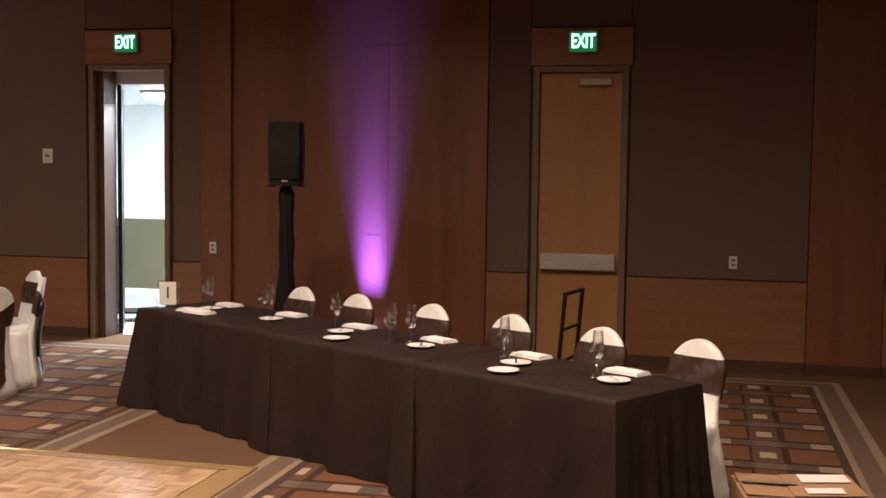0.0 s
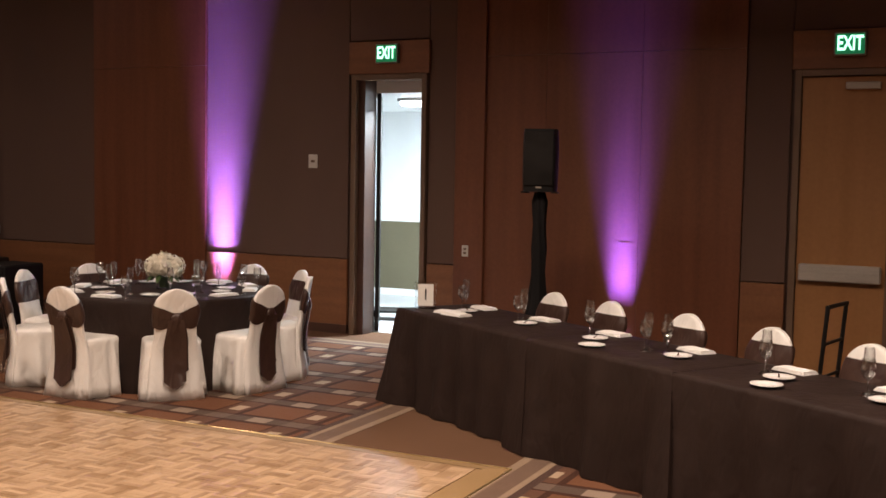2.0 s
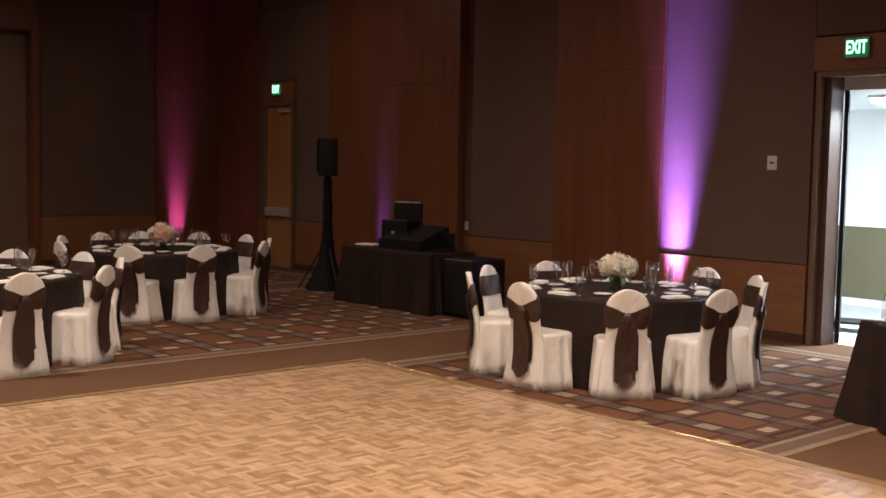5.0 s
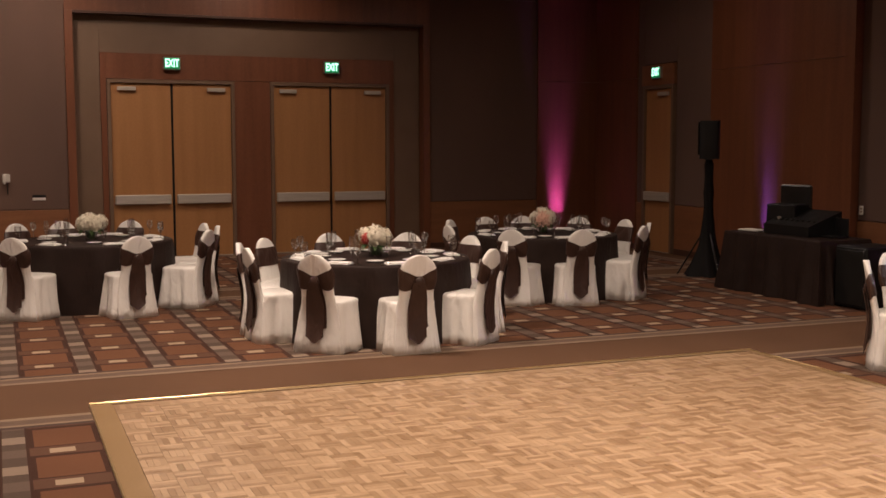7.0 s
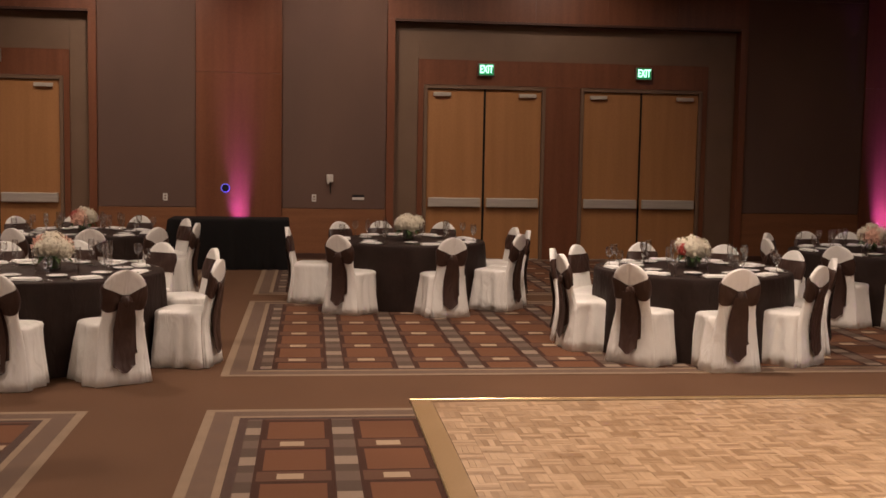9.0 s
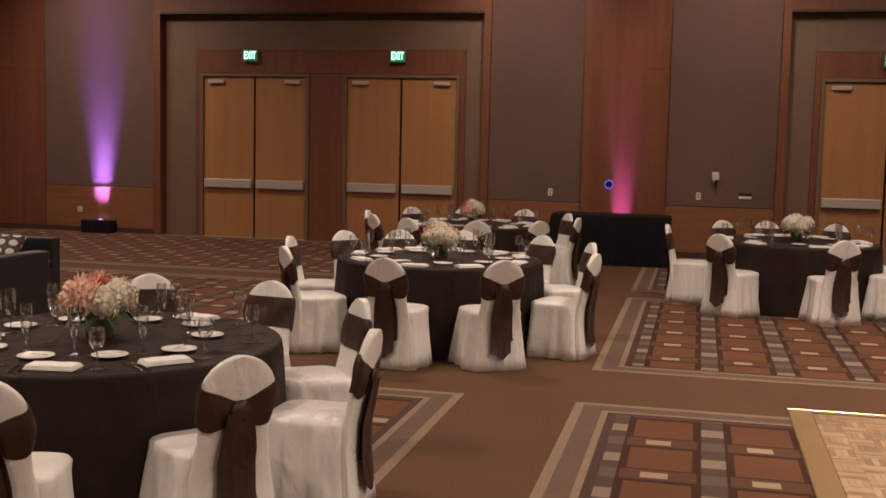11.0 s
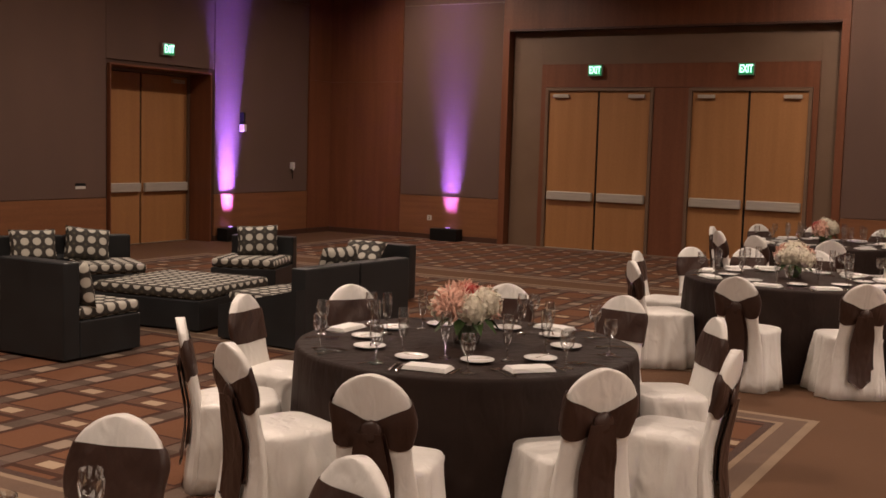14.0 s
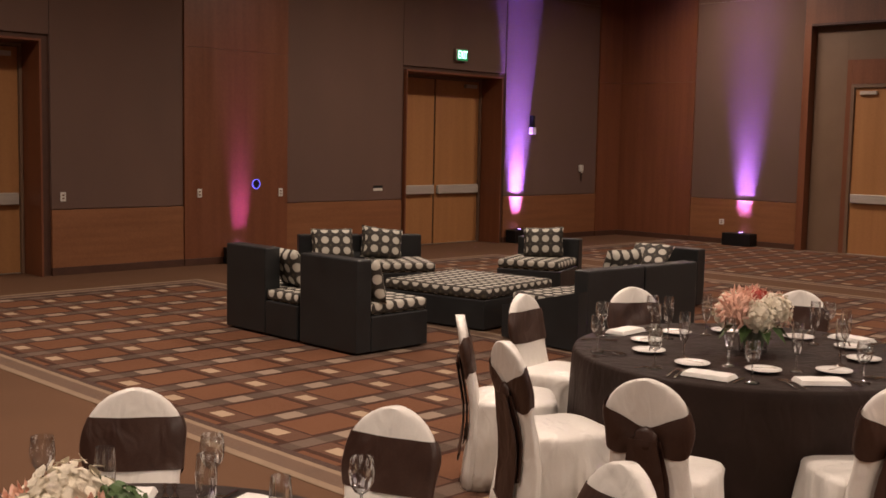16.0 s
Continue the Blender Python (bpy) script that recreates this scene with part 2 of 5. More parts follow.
M = {
    "fabric": surface("wall_fabric", (0.098, 0.055, 0.040), (0.138, 0.080, 0.058), 0.85, scale=(1.2, 1.2, 0.5), fine=240, bump=0.3, sheen=0.1),
    "wood": surface("cherry_panelling", (0.120, 0.040, 0.018), (0.205, 0.075, 0.034), 0.42, scale=(9, 9, 0.5), fine=30, bump=0.04, spread=(0.25, 0.75)),
    "wainscot": surface("wainscot_veneer", (0.175, 0.070, 0.030), (0.255, 0.110, 0.048), 0.45, scale=(0.8, 0.8, 12), fine=34, bump=0.04),
    "maple": surface("door_veneer", (0.315, 0.148, 0.056), (0.405, 0.198, 0.076), 0.42, scale=(7, 7, 0.4), fine=26, bump=0.03),
    "taupe": surface("taupe_paint", (0.140, 0.086, 0.054), (0.175, 0.110, 0.070), 0.5, scale=(2, 2, 2), fine=90, bump=0.04),
    "base": surface("dark_base", (0.05, 0.022, 0.014), (0.08, 0.035, 0.02), 0.5, fine=40),
    "ceiling": surface("ceiling_paint", (0.26, 0.20, 0.15), (0.31, 0.24, 0.185), 0.8, scale=(1, 1, 1), fine=120),
    "aisle": surface("aisle_carpet", (0.100, 0.051, 0.027), (0.138, 0.073, 0.040), 0.95, scale=(0.8, 0.8, 0.8), fine=210, bump=0.5, spec=0.2),
    "beige_line": surface("beige_carpet_line", (0.205, 0.142, 0.090), (0.275, 0.195, 0.128), 0.95, fine=200, bump=0.5),
    "brown_line": surface("brown_carpet_band", (0.105, 0.062, 0.040), (0.145, 0.088, 0.056), 0.95, fine=200, bump=0.5),
    "dark_line": surface("dark_carpet_line", (0.045, 0.020, 0.013), (0.065, 0.030, 0.018), 0.95, fine=200, bump=0.5),
    "field": carpet_field(),
    "parquet": surface("oak_parquet", (0.275, 0.168, 0.088), (0.525, 0.362, 0.222), 0.33, scale=(14, 14, 14), fine=55, bump=0.03, island=0.75, spread=(0.1, 0.9)),
    "edge_trim": surface("dance_floor_edge", (0.260, 0.165, 0.075), (0.330, 0.215, 0.105), 0.4, scale=(4, 4, 4), fine=60, bump=0.03),
    "brass": surface("brass_trim", (0.50, 0.38, 0.19), (0.66, 0.52, 0.30), 0.32, metal=0.9, fine=60, bump=0.02),
    "ivory": surface("ivory_polyester", (0.770, 0.750, 0.705), (0.860, 0.842, 0.800), 0.33, scale=(5, 5, 5), fine=160, bump=0.03, wrinkle=0.40),
    "sash": surface("brown_satin", (0.034, 0.0165, 0.012), (0.058, 0.029, 0.0205), 0.40, scale=(9, 9, 9), fine=130, bump=0.05, wrinkle=0.35),
    "cloth": surface("brown_tablecloth", (0.017, 0.010, 0.008), (0.029, 0.0172, 0.0137), 0.60, scale=(5, 5, 5), fine=230, bump=0.12, wrinkle=0.22, spec=0.16),
    "black_cloth": surface("black_cloth", (0.006, 0.005, 0.005), (0.011, 0.010, 0.010), 0.8, scale=(5, 5, 5), fine=150, bump=0.1, spec=0.2),
    "black": surface("black_plastic", (0.004, 0.004, 0.004), (0.008, 0.0075, 0.008), 0.5, fine=150, bump=0.08, spec=0.3),
    "black_metal": surface("black_steel", (0.010, 0.010, 0.010), (0.020, 0.019, 0.018), 0.35, metal=0.3, fine=90, bump=0.03),
    "steel": surface("brushed_steel", (0.42, 0.40, 0.37), (0.58, 0.56, 0.52), 0.34, metal=0.85, scale=(2, 40, 40), fine=80, bump=0.03),
    "alu": surface("satin_aluminium", (0.40, 0.36, 0.31), (0.52, 0.48, 0.42), 0.5, metal=0.25, scale=(2, 2, 30), fine=80, bump=0.03),
    "silver": surface("polished_silver", (0.70, 0.69, 0.66), (0.82, 0.81, 0.78), 0.14, metal=1.0, fine=50, bump=0.0, rough_var=0.05),
    "china": surface("white_china", (0.76, 0.75, 0.72), (0.84, 0.83, 0.80), 0.16, fine=40, bump=0.0, rough_var=0.05),
    "linen": surface("white_linen", (0.74, 0.73, 0.70), (0.84, 0.83, 0.80), 0.8, fine=240, bump=0.03),
    "plate_white": surface("white_plastic", (0.55, 0.52, 0.47), (0.66, 0.63, 0.57), 0.4, fine=60, bump=0.02),
    "glass": glass("clear_glass"),
    "leather": surface("black_leatherette", (0.011, 0.0125, 0.0135), (0.021, 0.0235, 0.025), 0.42, scale=(4, 4, 4), fine=170, bump=0.12),
    "dots": dotted(),
    "cardboard": surface("cardboard", (0.290, 0.165, 0.085), (0.365, 0.215, 0.115), 0.8, scale=(3, 3, 3), fine=90, bump=0.08),
    "paper": surface("paper_label", (0.70, 0.68, 0.63), (0.80, 0.78, 0.73), 0.7, fine=60, bump=0.02),
    "print": surface("black_print", (0.015, 0.015, 0.015), (0.03, 0.03, 0.03), 0.6, fine=60, bump=0.0),
    "white_wall": surface("white_paint", (0.74, 0.76, 0.76), (0.82, 0.84, 0.84), 0.6, scale=(1, 1, 1), fine=70, bump=0.05),
    "olive_wall": surface("olive_paint", (0.115, 0.100, 0.058), (0.150, 0.130, 0.078), 0.5, scale=(1, 1, 1), fine=70, bump=0.05),
    "vinyl": surface("vinyl_floor", (0.42, 0.44, 0.44), (0.54, 0.56, 0.56), 0.35, scale=(2, 2, 2), fine=50, bump=0.02),
    "petal_white": surface("white_petals", (0.62, 0.56, 0.44), (0.80, 0.75, 0.62), 0.7, scale=(30, 30, 30), fine=120, bump=0.3),
    "petal_peach": surface("peach_petals", (0.70, 0.38, 0.28), (0.80, 0.56, 0.45), 0.7, scale=(30, 30, 30), fine=120, bump=0.3),
    "petal_red": surface("red_petals", (0.30, 0.035, 0.03), (0.50, 0.08, 0.06), 0.7, scale=(30, 30, 30), fine=120, bump=0.3),
    "leaf": surface("green_leaves", (0.035, 0.075, 0.018), (0.075, 0.140, 0.04), 0.6, scale=(20, 20, 20), fine=90, bump=0.2),
    "exit_face": glow("exit_panel_glow", (0.012, 0.26, 0.10), 0.35),
    "exit_text": glow("exit_letter_glow", (0.50, 1.0, 0.74), 2.0),
    "tube": glow("fluorescent_diffuser", (0.88, 0.95, 1.0), 14.0),
    "lens_violet": glow("violet_lens", (0.55, 0.30, 1.0), 6.0),
    # blue light reflected by the wall ports, put in as a faint glow
    "blue_reflection": glow("blue_reflection_glow", (0.16, 0.16, 1.0), 0.9),
    "lens_dark": surface("dark_glass", (0.01, 0.01, 0.02), (0.02, 0.02, 0.03), 0.15, fine=40, bump=0.0),
}

# ---------------------------------------------------------------- mesh helpers


def part(name, bm, material, parent=None, label="", smooth=False, at=None):
    """Link a bmesh as one mesh object, under its thing where one is given."""
    me = bpy.data.meshes.new(name)
    bmesh.ops.recalc_face_normals(bm, faces=bm.faces)
    bm.to_mesh(me)
    bm.free()
    for mat in material if isinstance(material, (list, tuple)) else [material]:
        me.materials.append(mat)
    if smooth:
        me.shade_smooth()
        if smooth != True:
            me.set_sharp_from_angle(angle=radians(smooth))
    ob = new(name, me)
    if parent is not None:
        ob.parent = parent
    if at is not None:
        ob.matrix_basis = at
    if label:
        ob["label"] = label
    return ob


def box(x0, x1, y0, y1, z0, z1, bevel=0.0, bm=None, seg=1):
    own = bmesh.new()
    bmesh.ops.create_cube(own, size=1, matrix=Matrix.LocRotScale(((x0 + x1) / 2, (y0 + y1) / 2, (z0 + z1) / 2), None, (abs(x1 - x0), abs(y1 - y0), abs(z1 - z0))))
    if bevel:
        bmesh.ops.bevel(own, geom=own.edges[:], offset=bevel, segments=seg, profile=0.5, affect="EDGES")
    if bm is None:
        return own
    return join(bm, own)


def join(bm, other, m=None):
    me = bpy.data.meshes.new("tmp")
    other.to_mesh(me)
    other.free()
    if m is not None:
        me.transform(m)
    bm.from_mesh(me)
    bpy.data.meshes.remove(me)
    return bm


def tube(p, q, r, bm=None, sides=10, r2=None):
    own = bmesh.new()
    p, q = Vector(p), Vector(q)
    m = Matrix.Translation((p + q) / 2) @ (q - p).to_track_quat("Z", "Y").to_matrix().to_4x4()
    bmesh.ops.create_cone(own, cap_ends=True, segments=sides, radius1=r, radius2=r if r2 is None else r2, depth=(q - p).length, matrix=m)
    return own if bm is None else join(bm, own)


def lathe(profile, sides=24, close=True, wave=None):
    """Turn (radius, height) pairs round z. wave(angle, index) scales the radius."""
    bm = bmesh.new()
    rings = []
    for i, (r, z) in enumerate(profile):
        ring = []
        for k in range(sides):
            a = 2 * math.pi * k / sides
            rr = r * (wave(a, i) if wave else 1)
            ring.append(bm.verts.new((rr * math.cos(a), rr * math.sin(a), z)))
        rings.append(ring)
    for a, b in zip(rings, rings[1:]):
        for k in range(sides):
            bm.faces.new((a[k], a[(k + 1) % sides], b[(k + 1) % sides], b[k]))
    if close:
        bm.faces.new(rings[0])
        bm.faces.new(rings[-1])
    return bm


def thing(name, m, label, category, group="", kind=""):
    ob = new(name)
    ob.empty_display_size = 0.1
    ob.matrix_basis = m
    return tagged(ob, label, category, group, kind)


def setting(name, bm, material, label, smooth=False):
    return tagged(part(name, bm, material, smooth=smooth), label, name.split("_")[0], kind="structure")


# ---------------------------------------------------------------- floor, ceiling
setting("floor", box(WEST - 0.6, EAST, SOUTH - 0.8, NORTH + 0.3, -0.2, 0.0), M["aisle"], "plain tan-brown ballroom carpet of the aisles")
bm = box(WEST - 0.6, EAST, SOUTH - 0.8, NORTH + 0.3, TOP, TOP + 0.2)
for lx, ly, watts, wide in DOWNLIGHTS:
    join(bm, lathe([(0.34, 0), (0.34, 0.03), (0.28, 0.03), (0.28, 0)], 24, False), Matrix.Translation((lx, ly, TOP - 0.03)))
setting("ceiling", bm, M["ceiling"], "beige painted ballroom ceiling with recessed lamp rings")


def ring(bm, x0, x1, y0, y1, w, z, index):
    """A flat frame of width w inside the rectangle, as four quads."""
    o = [(x0, y0), (x1, y0), (x1, y1), (x0, y1)]
    i = [(x0 + w, y0 + w), (x1 - w, y0 + w), (x1 - w, y1 - w), (x0 + w, y1 - w)]
    for k in range(4):
        j = (k + 1) % 4
        f = bm.faces.new([bm.verts.new((*p, z)) for p in (o[k], o[j], i[j], i[k])])
        f.material_index = index
    return x0 + w, x1 - w, y0 + w, y1 - w


for x0, x1 in ((-2.4, 1.45), (-7.93, -3.7), (-13.6, -9.09), (-19.0 + 0.05, -14.2)):
    for y0, y1 in ((-0.74, 10.55), (-12.3, -1.55)):
        bm = bmesh.new()
        r = (x0, x1, y0, y1)
        for w, index in ((0.065, 0), (0.135, 1), (0.045, 0), (0.06, 2)):
            r = ring(bm, *r, w, 0.004, index)
        f = bm.faces.new([bm.verts.new((x, y, 0.004)) for x, y in ((r[0], r[2]), (r[1], r[2]), (r[1], r[3]), (r[0], r[3]))])
        f.material_index = 3
        tagged(part("carpet", bm, [M["beige_line"], M["brown_line"], M["dark_line"], M["field"]]), "rust, taupe and beige grid carpet with a double beige border", "carpet", kind="structure")

# ---------------------------------------------------------------- walls


def slab(axis, a0, a1, z0, z1, face, thick, bevel=0.0, bm=None):
    """A box on a wall: axis 'y' for the north or south wall (a along x), 'x' for the west wall (a along y)."""
    lo, hi = min(a0, a1), max(a0, a1)
    d0, d1 = min(face, face + thick), max(face, face + thick)
    return box(lo, hi, d0, d1, z0, z1, bevel, bm) if axis == "y" else box(d0, d1, lo, hi, z0, z1, bevel, bm)


def wall(name, axis, face, out, a0, a1, openings, label):
    """A wall 0.25 thick behind its cladding, with real openings (a0, a1, top)."""
    bm = bmesh.new()
    at = a0
    back = face + out * 0.03
    for p, q, top in sorted(openings):
        slab(axis, at, p, 0, TOP, back, out * 0.25, 0, bm)
        slab(axis, p, q, top, TOP, back, out * 0.25, 0, bm)
        at = q
    slab(axis, at, a1, 0, TOP, back, out * 0.25, 0, bm)
    return setting(name, bm, M["base"], label)


def clad(parent, axis, face, out, kind_, a0, a1, z0=0.0, z1=TOP):
    """Panels that cover a stretch of wall: fabric over a veneer wainscot, or cherry panels."""
    if kind_ == "fabric":
        if z0 < 0.8:
            part("wainscot_panel", slab(axis, a0 + 0.004, a1 - 0.004, 0.10, 0.85, face - out * 0.012, out * 0.042, 0.004), M["wainscot"], parent)
            part("base_board", slab(axis, a0, a1, 0.0, 0.10, face - out * 0.018, out * 0.048, 0.003), M["base"], parent)
        part("fabric_panel", slab(axis, a0 + 0.004, a1 - 0.004, max(z0, 0.86), 4.552, face, out * 0.03, 0.004), M["fabric"], parent)
        part("joint_strip", slab(axis, a0 + 0.004, a1 - 0.004, 4.553, 4.571, face - out * 0.006, out * 0.034, 0.002), M["taupe"], parent, "thin painted strip between the panels")
        part("fabric_panel", slab(axis, a0 + 0.004, a1 - 0.004, 4.572, z1 - 0.002, face, out * 0.03, 0.004), M["fabric"], parent)
    else:
        zs = [max(z0, 0.10)] + ([3.08] if z0 < 3 else []) + [z1 - 0.002]
        n = max(1, round((a1 - a0) / 1.2))
        for k in range(n):
            p, q = a0 + (a1 - a0) * k / n, a0 + (a1 - a0) * (k + 1) / n
            for lo, hi in zip(zs, zs[1:]):
                part("wood_panel", slab(axis, p + 0.0012, q - 0.0012, lo + 0.0015, hi - 0.0015, face - out * 0.03, out * 0.06, 0.0005), M["wood"], parent)
        if z0 < 0.1:
            part("base_board", slab(axis, a0, a1, 0.0, 0.10, face - out * 0.036, out * 0.06, 0.003), M["base"], parent)


north = wall("wall_north", "y", NORTH, 1, WEST - 0.3, EAST, [(-6.03, -5.27, 2.89), (-1.36, -0.53, 2.83), (-17.05, -16.22, 2.87)], "long wall of dark fabric and cherry wood panels")
for kind_, a0, a1, z0 in (("wood", -19.0, -17.35, 0), ("fabric", -17.35, -17.16, 0), ("fabric", -17.16, -16.12, 3.3), ("fabric", -16.12, -15.1, 0), ("wood", -15.1, -11.75, 0),
                          ("fabric", -11.75, -9.95, 0), ("wood", -9.95, -8.2, 0), ("fabric", -8.2, -6.22, 0), ("fabric", -6.22, -5.22, 3.3), ("fabric", -5.22, -4.86, 0),
                          ("wood", -4.86, -1.84, 0), ("fabric", -1.84, -1.42, 0), ("fabric", -1.42, -0.47, 3.23), ("fabric", -0.47, 1.19, 0), ("wood", 1.19, 1.85, 0), ("fabric", 1.85, EAST, 0)):
    clad(north, "y", NORTH, 1, kind_, a0, a1, z0)
part("access_panel", slab("y", -0.04, 0.53, 0.20, 0.56, NORTH - 0.017, 0.010, 0.003), M["wainscot"], north)
part("column_trim", slab("y", -4.86, -4.52, 0.1, TOP - 0.01, NORTH - 0.08, 0.045, 0.004), M["wood"], north)
part("column_trim", slab("y", -11.90, -11.72, 0.1, TOP - 0.01, NORTH - 0.16, 0.12, 0.004), M["wood"], north)

west = wall("wall_west", "x", WEST, -1, SOUTH - 0.3, NORTH + 0.28, [(-8.77, -6.86, 2.9), (-6.04, -4.13, 2.9), (1.97, 3.89, 2.9), (4.69, 6.68, 2.9)], "far wall with four pairs of doors in two recesses")
for kind_, a0, a1, z0 in (("wood", SOUTH, -11.93, 0), ("fabric", -11.93, -9.70, 0), ("wood", -9.70, -3.48, 4.04), ("fabric", -3.48, -1.9, 0), ("wood", -1.9, -0.5, 0), ("fabric", -0.5, 1.24, 0),
                          ("wood", 1.24, 7.50, 4.04), ("fabric", 7.50, 9.68, 0), ("wood", 9.68, NORTH, 0)):
    clad(west, "x", WEST + 0.16, -1, kind_, a0, a1, z0)
for a0, a1 in ((-9.70, -3.48), (1.24, 7.50)):
    for p, q in ((a0, a0 + 0.13), (a1 - 0.13, a1)):
        part("jamb", slab("x", p, q, 0, 4.04, WEST + 0.20, -0.24, 0.004), M["wood"], west)
    # recess shadow put into the soffit as the dark base colour
    part("soffit", slab("x", a0 + 0.13, a1 - 0.13, 4.0, 4.04, WEST + 0.20, -0.22, 0.003), M["base"], west)

south = wall("wall_south", "y", SOUTH, -1, WEST - 0.3, EAST, [(-15.2, -12.8, 3.02), (-6.5, -4.3, 3.02)], "long wall of dark fabric and cherry wood panels with recessed doors")
for kind_, a0, a1, z0 in (("wood", -19.0, -18.07, 0), ("fabric", -18.07, -15.3, 0), ("fabric", -15.3, -12.75, 3.08), ("fabric", -12.75, -10.36, 0), ("wood", -10.36, -8.57, 0), ("fabric", -8.57, -6.62, 0),
                          ("fabric", -6.62, -4.2, 3.08), ("fabric", -4.2, 0.5, 0), ("wood", 0.5, 2.2, 0), ("fabric", 2.2, EAST, 0)):
    clad(south, "y", SOUTH, -1, kind_, a0, a1, z0)
setting("wall_east", box(EAST, EAST + 0.25, SOUTH - 0.3, NORTH + 0.3, 0, TOP), M["fabric"], "plain dark fabric wall behind the viewer")

# ---------------------------------------------------------------- doors


def exit_sign(m, parent=None):
    """Faces -y."""
    s = thing("exit_sign", m, "green glowing exit sign in a grey metal box above a door", "exit sign", "exit signs")
    part("housing", box(-0.14, 0.14, -0.02, 0.045, -0.105, 0.105, 0.008), M["steel"], s)
    part("face", box(-0.125, 0.125, -0.026, -0.019, -0.092, 0.092), M["exit_face"], s, "green lit panel")
    cu = bpy.data.curves.new("lettering", "FONT")
    cu.body, cu.size, cu.align_x, cu.align_y, cu.extrude = "EXIT", 0.185, "CENTER", "CENTER", 0.002
    cu.offset = 0.004
    cu.materials.append(M["exit_text"])
    o = new("lettering", cu)
    o.parent, o.matrix_basis = s, pose(0, -0.030, 0, 90, 0, 0) @ Matrix.Diagonal((0.60, 1, 1, 1))
    o["label"] = "bright green letters"
    return s


def leaf(parent, x0, x1, top, hinge_left, seam=False):
    """A door leaf in its own wall frame: x along the wall, the room on the -y side."""
    d = part("door_leaf", box(x0, x1, 0.0, 0.045, 0.012, top, 0.003), M["maple"], parent, "pale maple veneer leaf")
    part("panic_bar", box(x0 + 0.03, x1 - 0.03, -0.075, -0.004, 0.90, 1.06, 0.012), M["alu"], d, "wide brushed aluminium push bar")
    w = 0.30
    a = x0 + 0.10 if hinge_left else x1 - 0.10 - w
    part("door_closer", box(a, a + w, -0.06, -0.003, top - 0.12, top - 0.055, 0.006), M["alu"], d, "small steel closer box")
    part("threshold", box(x0, x1, -0.02, 0.06, 0.0, 0.012, 0.002), M["steel"], parent)


def door_frame(parent, x0, x1, top, w=0.055, head=None):
    part("frame", box(x0, x0 + w, -0.045, 0.10, 0, top, 0.004), M["taupe"], parent)
    part("frame", box(x1 - w, x1, -0.045, 0.10, 0, top, 0.004), M["taupe"], parent)
    part("frame", box(x0 + w, x1 - w, -0.045, 0.10, top - w, top, 0.004), M["taupe"], parent)
    if head:
        part("head_panel", box(x0 - 0.03, x1 + 0.03, -0.05, 0.02, top + 0.004, head, 0.004), M["wainscot"], parent, "veneer panel over the frame")


# single doors of the north wall; in their frame +y goes into the wall
for x0, x1, is_open in ((-6.17, -5.23, True), (-1.39, -0.48, False), (-17.12, -16.17, False)):
    d = thing("door", pose(0, NORTH, 0), "open doorway with a painted frame to a bright corridor" if is_open else "closed maple door in a taupe frame", "door", kind="structure")
    top = 2.86 if x0 == -1.39 else 2.92
    door_frame(d, x0, x1, top, 0.06, top + 0.36)
    if not is_open:
        leaf(d, x0 + 0.063, x1 - 0.063, top - 0.065, False)
    else:
        part("door_leaf", box(0.0, 0.045, 0.0, 0.86, 0.012, 2.85, 0.003), M["black"], d, "dark leaf swung back into the corridor", at=pose(x0 + 0.148, 0.29, 0, 0, 0, 28))
    exit_sign(pose((x0 + x1) / 2 + (0.0 if is_open else 0.02), NORTH - 0.08, top + 0.22))

# pairs of doors of the west wall; the frame's x runs along world y
for y0, y1 in ((-8.86, -6.77), (-6.13, -4.04), (1.88, 3.98), (4.60, 6.77)):
    d = thing("double_door", pose(WEST, 0, 0, 0, 0, 90), "pair of closed maple doors with steel push bars", "door", "pairs of doors in the west wall", "structure")
    mid = (y0 + y1) / 2
    door_frame(d, y0, y1, 2.97, 0.06)
    leaf(d, y0 + 0.063, mid - 0.02, 2.905, True)
    leaf(d, mid + 0.02, y1 - 0.063, 2.905, False)
    # black strip stands for the shade in the crack between the leaves
    part("gap_strip", box(mid - 0.018, mid + 0.018, 0.02, 0.05, 0.012, 2.905), M["black"], d, "black strip standing for the dark gap between the leaves")
    exit_sign(pose(WEST + 0.09, mid - 0.05 * (mid < 0), 3.24 + 0.035 * (mid < 0), 0, 0, 90))
